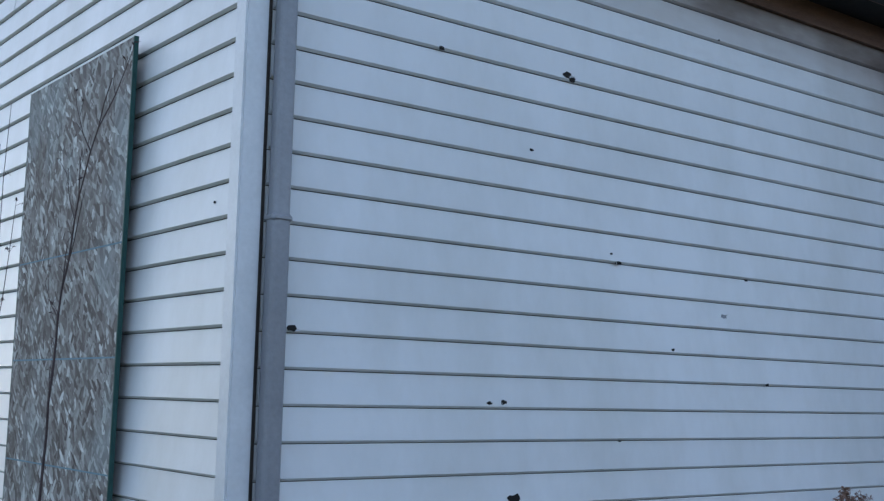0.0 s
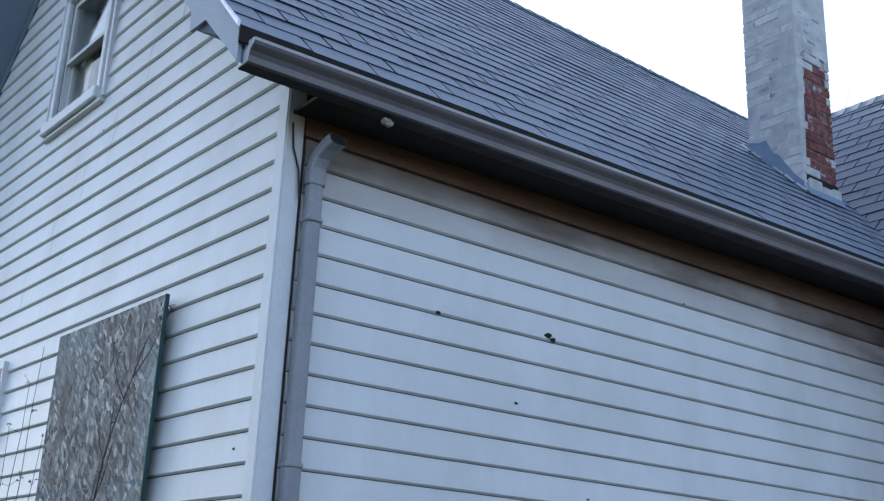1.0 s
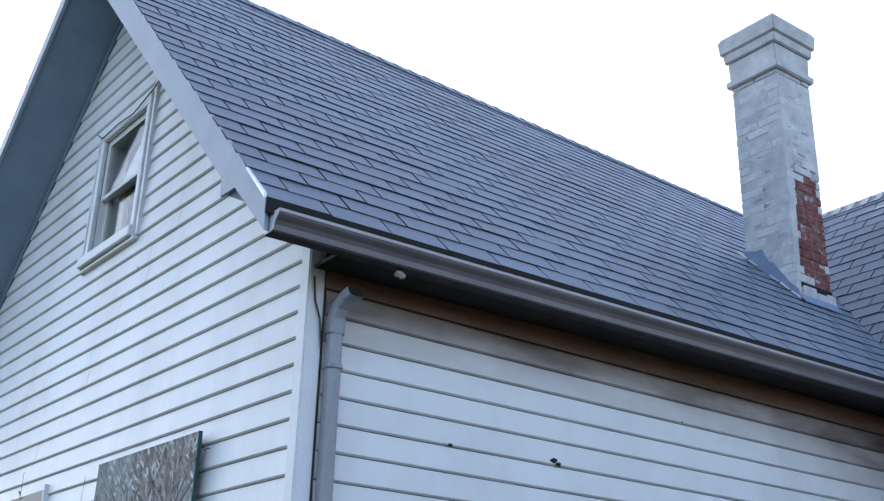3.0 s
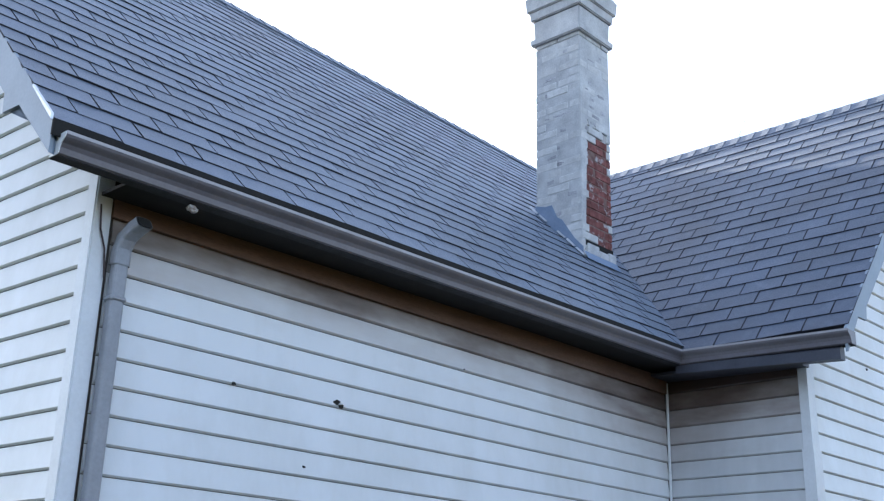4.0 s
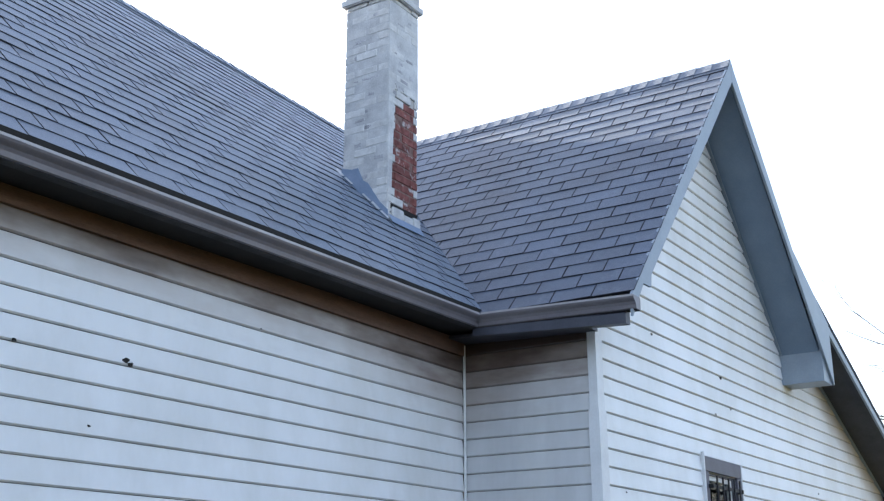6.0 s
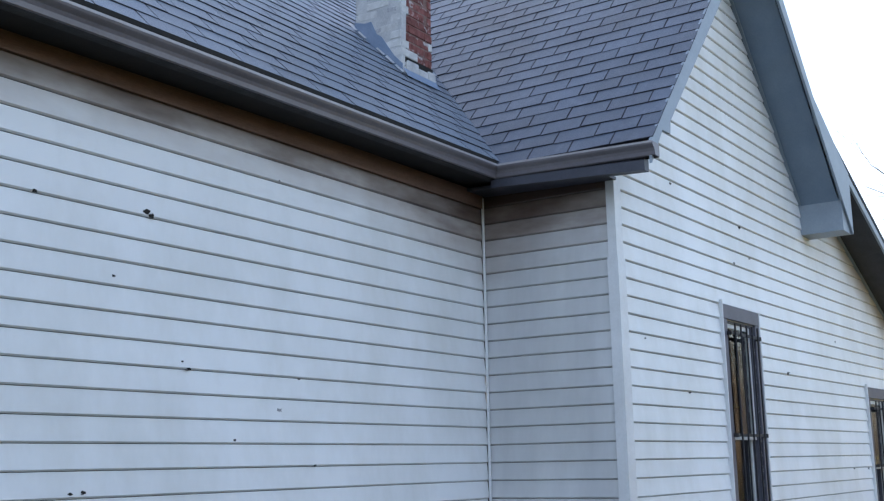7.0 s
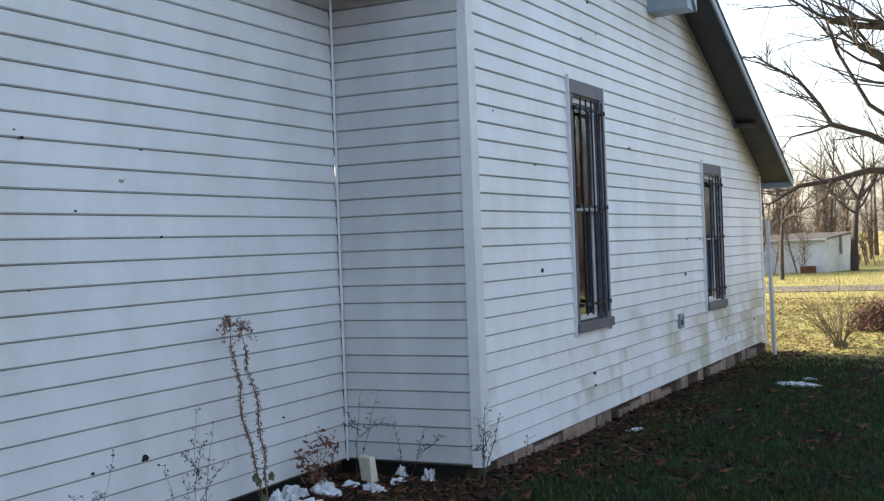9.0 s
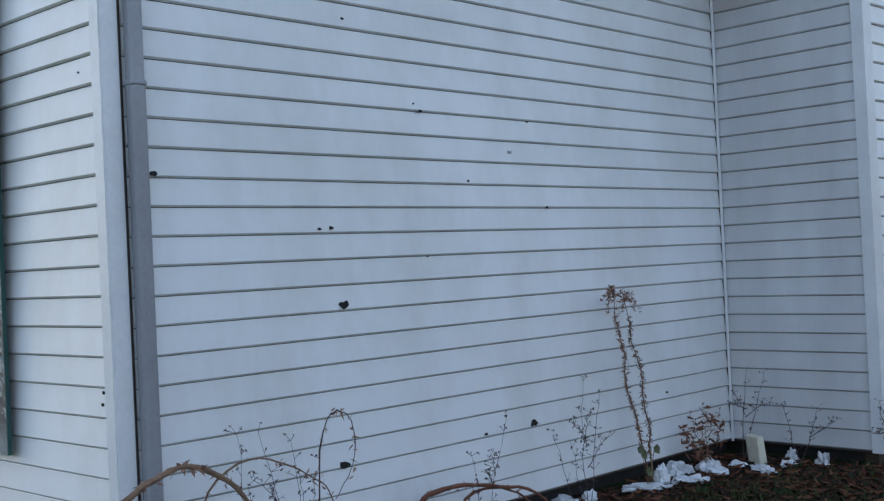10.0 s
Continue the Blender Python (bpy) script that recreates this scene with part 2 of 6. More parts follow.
SPOUT = surf("grey_downspout_enamel", (0.22, 0.225, 0.245), (0.31, 0.315, 0.34), 4, 60, 0.38, 0.06, spread=0.02)
DARK = surf("dark_hollow", (0.008, 0.008, 0.008), (0.02, 0.018, 0.016), 9, 60, 0.95)
SHINGLE = shingles("blue_grey_shingle_granules", True)
SHINGLE_REST = shingles("blue_grey_shingles_higher_up", False)
SHINGLE_UNDER = surf("shingle_shadow_felt", (0.018, 0.02, 0.028), (0.04, 0.043, 0.055), 6, 90, 0.95)
LEAD = surf("flashing_metal", (0.50, 0.51, 0.53), (0.72, 0.73, 0.75), 9, 80, 0.35, 0.3, metal=0.6)
BRICK_WORN = surf("worn_grey_brick", (0.26, 0.255, 0.275), (0.50, 0.49, 0.51), 30, 120, 0.9, 0.5, 0.005, spread=0.25)
TIN = surf("torn_rusty_tin", (0.20, 0.15, 0.12), (0.48, 0.45, 0.42), 40, 160, 0.6, 0.4)
TAR = surf("blue_grey_patch_cement", (0.15, 0.20, 0.29), (0.22, 0.27, 0.37), 9, 80, 0.75, 0.4)
BRICK_PAINTED = surf("painted_brick", (0.46, 0.45, 0.44), (0.68, 0.67, 0.66), 14, 120, 0.85, 0.5, 0.006, spread=0.08)
BRICK_RED = flaking_brick()
MORTAR = surf("old_mortar", (0.42, 0.40, 0.39), (0.58, 0.56, 0.55), 14, 120, 0.95, 0.5)
STUCCO = surf("cement_coat", (0.38, 0.375, 0.385), (0.66, 0.655, 0.65), 6, 90, 0.9, 0.5, 0.006, spread=0.04)
OSB = osb_material()
GREEN = surf("green_edge_paint", (0.01, 0.05, 0.045), (0.02, 0.085, 0.075), 8, 60, 0.6)
GLASS = glass_material("window_glass", 1.33)
GLASS_DULL = glass_material("dull_old_glass", 1.18)
CASING = surf("grey_window_trim", (0.085, 0.083, 0.11), (0.13, 0.128, 0.16), 6, 70, 0.5, 0.08, spread=0.04)
SASH = surf("white_sash_paint", (0.60, 0.60, 0.58), (0.74, 0.74, 0.73), 8, 80, 0.45, 0.08, spread=0.03)
IRON = surf("black_iron", (0.009, 0.009, 0.012), (0.022, 0.022, 0.027), 20, 120, 0.6, 0.2)
BLIND = surf("white_blind", (0.62, 0.64, 0.66), (0.74, 0.76, 0.78), 4, 50, 0.8)
STONE = surf("foundation_stone", (0.11, 0.075, 0.055), (0.36, 0.265, 0.20), 9, 90, 0.95, 0.6, 0.01, spread=0.25)
SOIL = surf("soil", (0.025, 0.018, 0.012), (0.07, 0.05, 0.033), 5, 60, 1.0)
PAPER = surf("white_litter", (0.42, 0.44, 0.46), (0.74, 0.76, 0.78), 26, 120, 0.6, 0.4)
STALK = surf("dry_stem", (0.13, 0.075, 0.045), (0.27, 0.17, 0.11), 20, 120, 0.9, spread=0.25)
SEED = surf("dry_seed_head", (0.16, 0.09, 0.06), (0.32, 0.20, 0.145), 30, 160, 0.95, spread=0.25)
TWIG = surf("thin_dark_twig", (0.04, 0.028, 0.03), (0.10, 0.072, 0.07), 30, 160, 0.9)
RUST = surf("rusty_dead_leaves", (0.075, 0.028, 0.015), (0.18, 0.072, 0.038), 12, 90, 0.85, spread=0.3)
GREENLEAF = surf("olive_leaf", (0.06, 0.07, 0.03), (0.11, 0.12, 0.055), 20, 120, 0.7)
BARK = surf("grey_brown_bark", (0.032, 0.025, 0.021), (0.085, 0.068, 0.054), 10, 80, 0.95, 0.6, 0.02)
UNDER_SHADE = surf("black_under_shade", (0.02, 0.018, 0.02), (0.06, 0.055, 0.06), 9, 80, 0.9)
GALV = surf("galvanised_pipe", (0.42, 0.42, 0.43), (0.58, 0.58, 0.57), 10, 80, 0.5)


# ---- mesh helpers ----
def link(bm, name, material, parent=None, label=""):
    me = bpy.data.meshes.new(name)
    bmesh.ops.recalc_face_normals(bm, faces=bm.faces)
    bm.to_mesh(me)
    bm.free()
    for m in material if isinstance(material, (list, tuple)) else (material,):
        me.materials.append(m)
    ob = new(name, me)
    if parent is not None:
        ob.parent = parent
    if label:
        ob["label"] = label
    return ob


part = lambda name, bm, material, parent, label="": link(bm, name, material, parent, label)


def thing(name, at=(0, 0, 0), label="", category="", group="", kind=""):
    return tagged(new_at(name, at), label, category, group, kind)


def new_at(name, at):
    ob = new(name)
    ob.location = at
    ob.empty_display_size = 0.1
    return ob


def poly_prism(bm, ring, shift):
    """Extrudes a flat ring of points along shift."""
    a = [bm.verts.new(p) for p in ring]
    b = [bm.verts.new(Vector(p) + Vector(shift)) for p in ring]
    bm.faces.new(a), bm.faces.new(b[::-1])
    for i in range(len(a)):
        bm.faces.new((a[i - 1], a[i], b[i], b[i - 1]))
    return a + b


def box(bm, x0, x1, y0, y1, z0, z1):
    return poly_prism(bm, [(x0, y0, z0), (x1, y0, z0), (x1, y1, z0), (x0, y1, z0)], (0, 0, z1 - z0))


def soft(bm, width, segments=1):
    bmesh.ops.bevel(bm, geom=bm.edges[:], offset=width, segments=segments, affect="EDGES")
    return bm


def boxed(x0, x1, y0, y1, z0, z1, bevel=0.0):
    bm = bmesh.new()
    box(bm, x0, x1, y0, y1, z0, z1)
    return soft(bm, bevel) if bevel else bm


def tube(bm, pts, radii, sides=6):
    """A tapered tube along points."""
    rings, pts = [], [Vector(p) for p in pts]
    for i, p in enumerate(pts):
        d = (pts[min(i + 1, len(pts) - 1)] - pts[max(i - 1, 0)]).normalized()
        e = d.cross(Vector((0.31, 0.17, 0.93)) if abs(d.z) < 0.9 else Vector((1, 0, 0))).normalized()
        f = d.cross(e)
        r = radii[i] if isinstance(radii, (list, tuple)) else radii
        rings.append([bm.verts.new(p + r * (math.cos(a) * e + math.sin(a) * f)) for a in (2 * math.pi * k / sides for k in range(sides))])
    for a, b in zip(rings, rings[1:]):
        for k in range(sides):
            bm.faces.new((a[k - 1], a[k], b[k], b[k - 1]))
    bm.faces.new(rings[0][::-1]), bm.faces.new(rings[-1])
    return bm


def swept(bm, ring, start, end):
    """Joins two rings of the same section."""
    a, b = [bm.verts.new(p) for p in start], [bm.verts.new(p) for p in end]
    for i in range(len(a)):
        bm.faces.new((a[i - 1], a[i], b[i], b[i - 1]))
    if ring:
        bm.faces.new(a), bm.faces.new(b[::-1])


# ---- plan ----
COURSE, SILL = 0.1143, 0.17            # siding exposure and the height of its lowest edge
LX = 4.308                             # inner corner
WY = -0.986                            # front of the projecting wing
FX = 12.86                             # far corner of the wing
BACK = 5.0
EAVE_Y, RIDGE_Y, KL = -0.31, 2.50, 1.04
eave_z = lambda x: 3.548 + 0.0125 * x    # the eave and its gutter climb towards the inner corner
ridge_z = lambda x: 6.455 - 0.022 * x     # the old ridge sags away from the gable
slope1 = lambda x: (ridge_z(x) - eave_z(x)) / (RIDGE_Y - EAVE_Y)
top1 = lambda y, x=-0.1: ridge_z(x) + (slope1(x) * (y - RIDGE_Y) if y < RIDGE_Y else KL * (RIDGE_Y - y))
R2X, R2Z, K2, K2R, KINKX, K3 = 6.245, 6.062, 1.122, 1.066, 7.49, 0.435
KINKZ = R2Z - K2R * (KINKX - R2X)
top2 = lambda x: R2Z - (K2 if x < R2X else K2R) * abs(x - R2X) if x < KINKX else KINKZ - K3 * (x - KINKX)
RAKE1, RAKE2 = -0.39, -1.40
THICK, THICK2 = 0.17, 0.06
SKEW, WSKEW = radians(2.5), radians(1.4)   # gable wall and wing stand a little out of square
TS, TW = math.tan(SKEW), math.tan(WSKEW)
wing_y = lambda x: -TW * (x - LX)          # how far the wing's front has swung out at x


def ground_z(x, y):
    z = 0.085 - 0.008 * max(0.0, min(x - 4.0, 9.0)) - 0.0045 * max(0.0, min(math.hypot(x - 4, y) - 14.0, 60.0))
    return z + 0.02 * noise.noise(Vector((x * 0.7, y * 0.7, 0))) * (1 if y < 0 or x > 12.5 or x < -0.3 else 0.3)


# ---- walls ----
class Side:
    """A wall: where it starts, the way along it, the way out of it, its lowest siding edge and its bounds at a height."""
    def __init__(self, o, u, n, z0, lo, hi, top, openings=()):
        self.o, self.u, self.n, self.z0, self.lo, self.hi, self.top, self.openings = Vector((*o, 0)), Vector((*u, 0)), Vector((*n, 0)), z0, lo, hi, top, openings

    def at(self, u, d, z):
        return self.o + self.u * u + self.n * d + Vector((0, 0, z))


def backing(side, name, low, high, crest, label):
    """The wall proper: columns between the openings' edges, open right through."""
    cuts = sorted({low, high, *[c for c in crest if low < c < high], *[v for a, b, _, _ in side.openings for v in (a, b)]})
    bm = bmesh.new()
    for a, b in zip(cuts, cuts[1:]):
        m = (a + b) / 2
        spans, z = [], SILL - 0.012
        for p, q, r, s in sorted(side.openings, key=lambda t: t[2]):
            if p < m < q:
                spans.append((z, r))
                z = s
        spans.append((z, None))
        for p, q in spans:
            ta, tb = (side.top(a), side.top(b)) if q is None else (q, q)
            poly_prism(bm, [side.at(a, -0.006, p), side.at(b, -0.006, p), side.at(b, -0.006, tb), side.at(a, -0.006, ta)], side.n * -0.14)
    return tagged(link(bm, name, SHEATH), label, "wall", kind="structure")


def siding(side, wall, top, material, inset=(0.0, 0.0), seam=None):
    """One clapboard a course, cut round the openings; each is a piece of the wall."""
    z, row = side.z0, 0
    while z < top - 0.01:
        z1 = min(z + COURSE - 0.003, top)
        lo0, lo1, hi0, hi1 = side.lo(z) + inset[0], side.lo(z1) + inset[0], side.hi(z) - inset[1], side.hi(z1) - inset[1]
        runs = [(lo0, lo1, hi0, hi1)]
        for a, b, p, q in side.openings:
            if z1 > p + 0.02 and z < q - 0.02:
                runs = [r for s in runs for r in (((s[0], s[1], a, a), (b, b, s[2], s[3])) if s[0] < a and b < s[2] else (s,))]
        for r in runs:
            pieces = [r]
            joint = seam(row) if seam else None
            if joint and max(r[0], r[1]) + 0.05 < joint < min(r[2], r[3]) - 0.05:
                pieces = [(r[0], r[1], joint + 0.02, joint + 0.02), (joint, joint, r[2], r[3])]
            for k, (a0, a1, b0, b1) in enumerate(pieces):
                if b0 - a0 < 0.01:
                    continue
                b1, d = max(b1, a1 + 0.004), 0.0016 * k
                bm = bmesh.new()
                h = z1 - z
                prof = [(0.0, 0.0), (0.0045 + d, 0.0), (0.0135 + d, 0.0078), (0.0132 + d, 0.0100), (0.0020 + d, h - 0.003), (0.0005 + d, h), (0.0, h)]
                ring = lambda c0, c1: [side.at(c0 + (c1 - c0) * q / h, p, z + q) for p, q in prof]
                swept(bm, True, ring(a0, a1), ring(b0, b1))
                part("siding_board", bm, material, wall)
        z, row = z + COURSE, row + 1


WIN1, WIN2 = (6.085, 6.69, 0.93, 2.69), (9.965, 10.60, 0.842, 2.235)
WIN_LOW, WIN_ATTIC = (2.775, 3.42, 0.95, 2.73), (1.987, 2.611, 4.255, 5.06)
DROP = 0.30
under1 = lambda y: top1(y) - (THICK + 0.02 if y < RIDGE_Y else DROP)
under2 = lambda x: top2(x) - THICK2 - 0.02
inv1 = lambda z: max(0.0, (z + THICK + 0.02 - ridge_z(-0.1)) / slope1(-0.1) + RIDGE_Y)
inv1b = lambda z: min(BACK, RIDGE_Y - (z + DROP - ridge_z(-0.1)) / KL)


def inv2a(z):
    return max(0.0, R2X - (R2Z - THICK2 - 0.02 - z) / K2 - LX)


def inv2b(z):
    x = R2X + (R2Z - THICK2 - 0.02 - z) / K2R
    return min(FX, x if x < KINKX else KINKX + (KINKZ - THICK2 - 0.02 - z) / K3) - LX


long_side = Side((0, 0), (1, 0), (0, -1), SILL, lambda z: 0.0, lambda z: LX, lambda u: 3.50)
gable_side = Side((0, 0), (-math.sin(SKEW), math.cos(SKEW)), (-math.cos(SKEW), -math.sin(SKEW)), SILL + 0.01, inv1, inv1b, under1, (WIN_LOW, WIN_ATTIC))
return_side = Side((LX, 0), (0, -1), (-1, 0), SILL, lambda z: 0.0, lambda z: -WY, lambda u: 3.47)
shift = lambda w: (w[0] - LX, w[1] - LX, w[2], w[3])
wing_side = Side((LX, WY), (math.cos(WSKEW), -math.sin(WSKEW)), (-math.sin(WSKEW), -math.cos(WSKEW)), SILL, inv2a, inv2b, lambda u: under2(u + LX), (shift(WIN1), shift(WIN2)))
wall_long = backing(long_side, "wall_long", 0.14, LX, (), "long wall clad in white vinyl clapboards with small holes")
wall_gable = backing(gable_side, "wall_gable", 0.0, BACK, (RIDGE_Y,), "gable wall clad in white vinyl clapboards")
wall_return = backing(return_side, "wall_return", 0.0, -WY - 0.14, (), "narrow return wall clad in white vinyl clapboards")
wall_wing = backing(wing_side, "wall_wing", 0.0, FX - LX, (R2X - LX, KINKX - LX), "projecting gable wall of white vinyl siding with green algae stains")
bm = bmesh.new()
poly_prism(bm, [(0.15, BACK, 0), (FX, BACK, 0), (FX, BACK, top2(FX) - 0.08), (8.6, BACK, top2(8.6) - 0.08), (8.6, BACK, 3.62), (0.15, BACK, 3.62)], (0, 0.14, 0))
box(bm, FX - 0.14, FX, WY + wing_y(FX) + 0.14, BACK - 0.001, 0, top2(FX) - 0.08)
poly_prism(bm, [(8.44, 0.2, 3.0), (8.44, RIDGE_Y, 3.0), (8.44, BACK, 3.0), (8.44, BACK, 3.2), (8.44, RIDGE_Y, ridge_z(8.5) - 0.08), (8.44, 0.2, top1(0.2, 8.5) - 0.08)], (0.1, 0, 0))
tagged(link(bm, "wall_back", SHEATH), "plain back and end walls of the house", "wall", kind="structure")


# ---- roofs ----
def slab(name, ring, way, material, label):
    bm = bmesh.new()
    poly_prism(bm, ring, way)
    return tagged(link(bm, name, material), label, "roof", kind="structure")


MAIN_END = 8.6
bm = bmesh.new()
edge1 = lambda x: [(x - TS * y, y, top1(y, x) - d) for d, ys in ((0.016, (EAVE_Y + 0.04, RIDGE_Y, 5.35)), (0.06, (5.35, RIDGE_Y, EAVE_Y + 0.04))) for y in ys]
xs = [RAKE1 + 0.02 + (MAIN_END - RAKE1 - 0.02) * k / 24 for k in range(25)]
for xa, xb in zip(xs, xs[1:]):
    swept(bm, xa == xs[0], edge1(xa), edge1(xb))
roof_main = tagged(link(bm, "roof_main", SHINGLE_UNDER), "steep main roof of grey asphalt shingles", "roof", kind="structure")
E2 = 4.05
roof_wing = slab("roof_wing", [(x, RAKE2 + 0.02 + wing_y(x), top2(x) - d) for d, xs in ((0.012, (E2, R2X, KINKX, 13.08)), (0.06, (13.08, KINKX, R2X, E2))) for x in xs],
                 (0, 6.05, 0), SHINGLE_UNDER, "cross gable roof of grey asphalt shingles with a lower shed slope")

# rake boards and soffits of the near gable
rake = thing("rake_trim", (RAKE1, RIDGE_Y, 3.5), "blue-grey aluminium rake board and soffit of the gable", "trim", kind="structure")


def under(ob, parent):
    ob.parent = parent
    ob.matrix_parent_inverse = Matrix.Translation(-parent.location)
    return ob


def fixed(name, bm, material, parent, label=""):
    """A part given in world places under a thing that stands elsewhere."""
    return under(link(bm, name, material, None, label), parent)


FH = 0.215
def rake_board(pts, depth_axis, at, thick, name, material, parent):
    bm = bmesh.new()
    if depth_axis == "x":
        poly_prism(bm, [(at, p, q) for p, q in pts], (thick, 0, 0))
    else:
        poly_prism(bm, [(p, at, q) for p, q in pts], (0, thick, 0))
    return fixed(name, soft(bm, 0.0015), material, parent)


RZ = ridge_z(-0.1)
TIPY, FHT = -0.285, 0.15
rake_board([(TIPY, top1(TIPY) - 0.006), (RIDGE_Y, RZ - 0.004), (RIDGE_Y, RZ - FH - 0.02), (0.122, top1(0.122) - FH + 0.012), (0.115, 3.70), (-0.01, 3.70), (TIPY, top1(TIPY) - FHT)],
           "x", RAKE1, 0.016, "rake_board", FASCIA, rake)
rake_board([(TIPY - 0.008, top1(TIPY) + 0.004), (-0.12, top1(-0.12) + 0.006), (-0.12, top1(-0.12) - 0.006), (TIPY - 0.008, top1(TIPY) - 0.022)], "x", RAKE1 - 0.016, 0.012, "drip_edge", LEAD, rake)
rake_board([(RIDGE_Y + 0.002, RZ - 0.004), (5.35, top1(5.35) - 0.004), (5.35, top1(5.35) - 0.14), (RIDGE_Y + 0.002, RZ - 0.16)], "x", RAKE1, 0.022, "rake_board", FASCIA, rake)
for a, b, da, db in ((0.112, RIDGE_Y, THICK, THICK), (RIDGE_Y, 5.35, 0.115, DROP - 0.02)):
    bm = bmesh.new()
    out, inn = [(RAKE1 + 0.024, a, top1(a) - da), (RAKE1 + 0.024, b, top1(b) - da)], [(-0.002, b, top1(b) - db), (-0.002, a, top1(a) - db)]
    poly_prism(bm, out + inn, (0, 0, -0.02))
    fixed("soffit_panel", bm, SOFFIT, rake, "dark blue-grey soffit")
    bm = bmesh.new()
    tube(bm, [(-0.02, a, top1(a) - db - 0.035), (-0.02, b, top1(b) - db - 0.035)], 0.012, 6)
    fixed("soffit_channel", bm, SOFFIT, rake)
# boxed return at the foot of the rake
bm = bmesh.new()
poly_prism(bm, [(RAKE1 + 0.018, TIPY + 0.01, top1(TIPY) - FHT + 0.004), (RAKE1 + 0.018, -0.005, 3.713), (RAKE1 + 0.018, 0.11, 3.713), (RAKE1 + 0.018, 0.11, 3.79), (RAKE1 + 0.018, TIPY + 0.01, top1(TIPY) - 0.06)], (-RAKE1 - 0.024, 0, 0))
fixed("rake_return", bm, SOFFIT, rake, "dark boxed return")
rake.rotation_euler.z = SKEW
rake.location.x -= TS * RIDGE_Y

# rake boards and soffits of the wing
rake_wing = thing("rake_trim", (R2X, RAKE2, 3.5), "grey aluminium rake boards and soffits of the wing gable", "trim", kind="structure")
TIPX = 8.40
slope2 = lambda x: R2Z - (K2 if x < R2X else K2R) * abs(x - R2X)
FH2 = 0.16
rake_board([(E2 - 0.045, slope2(E2 - 0.045) - 0.006), (R2X, R2Z - 0.004), (R2X, R2Z - FH2 - 0.04), (4.315, slope2(4.315) - FH2), (4.305, 3.65), (4.185, 3.65), (E2 + 0.03, slope2(E2 + 0.03) - FH2 + 0.03), (E2 - 0.045, 3.40)],
           "y", RAKE2, 0.018, "rake_board", FASCIA, rake_wing)
rake_board([(R2X + 0.002, R2Z - 0.004), (KINKX, KINKZ - 0.004), (TIPX, top2(TIPX) - 0.11), (TIPX, 3.655), (R2X + 0.002, R2Z - FH2 - 0.04)], "y", RAKE2, 0.022, "rake_board", FASCIA, rake_wing)
rake_board([(KINKX, KINKZ - 0.004), (13.12, top2(13.12) - 0.004), (13.12, top2(13.12) - 0.12), (KINKX + 0.1, top2(KINKX + 0.1) - 0.15)], "y", RAKE2 + 0.024, 0.022, "rake_board", FASCIA, rake_wing)
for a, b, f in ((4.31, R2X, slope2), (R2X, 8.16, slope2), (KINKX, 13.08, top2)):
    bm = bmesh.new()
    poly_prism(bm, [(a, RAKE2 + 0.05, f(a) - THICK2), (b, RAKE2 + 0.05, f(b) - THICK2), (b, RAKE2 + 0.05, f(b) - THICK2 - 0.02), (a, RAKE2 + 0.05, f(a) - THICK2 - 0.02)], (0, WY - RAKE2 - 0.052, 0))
    fixed("soffit_panel", bm, SOFFIT_LOW if f is top2 else SOFFIT, rake_wing, "dark low soffit" if f is top2 else "blue-grey soffit")
bm = bmesh.new()
poly_prism(bm, [(8.16, RAKE2 + 0.024, 3.665), (TIPX - 0.002, RAKE2 + 0.024, 3.657), (TIPX - 0.002, RAKE2 + 0.024, top2(TIPX) - 0.085), (8.16, RAKE2 + 0.024, top2(8.16) - 0.085)], (0, WY - RAKE2 - 0.026, 0))
fixed("rake_return", bm, FASCIA, rake_wing)
for a, b, f in ((4.34, R2X, slope2), (R2X, 8.14, slope2), (8.42, FX - 0.05, top2)):
    bm = bmesh.new()
    poly_prism(bm, [(a, WY - 0.030, f(a) - THICK2 - 0.021), (b, WY - 0.030, f(b) - THICK2 - 0.021), (b, WY - 0.030, f(b) - THICK2 - 0.047), (a, WY - 0.030, f(a) - THICK2 - 0.047)], (0, 0.026, 0))
    fixed("soffit_channel", bm, FASCIA, rake_wing, "pale channel along the top of the siding")
bm = bmesh.new()
box(bm, 13.06, 13.12, RAKE2 + 0.05, 3.0, top2(13.12) - 0.13, top2(13.12) - 0.02)
fixed("eave_board", bm, FASCIA, rake_wing)
bm = bmesh.new()
box(bm, 11.45, 11.55, RAKE2 + 0.16, WY - 0.018, top2(11.55) - 0.13, top2(11.55) - 0.085)
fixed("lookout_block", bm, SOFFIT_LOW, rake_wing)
rake_wing.rotation_euler.z = -WSKEW
rake_wing.location.y += wing_y(R2X)

# eaves: open soffit, brown frieze board and fascia, all climbing with the gutter
RISE = 0.055
eave = thing("eave_trim", (2, -0.1, 3.4), "weathered brown frieze board under the open eave", "trim", kind="structure")


def eave_run(name, x0, x1, ya, yb, za, zb, material, label=""):
    """A board along the long eave; its far end stands higher."""
    bm = bmesh.new()
    lift = lambda x: RISE * (x + 0.33) / 4.4
    swept(bm, True, *[[(x, y, z + lift(x)) for y, z in ((ya, za), (yb, za), (yb, zb), (ya, zb))] for x in (x0, x1)])
    return fixed(name, bm, material, eave, label)


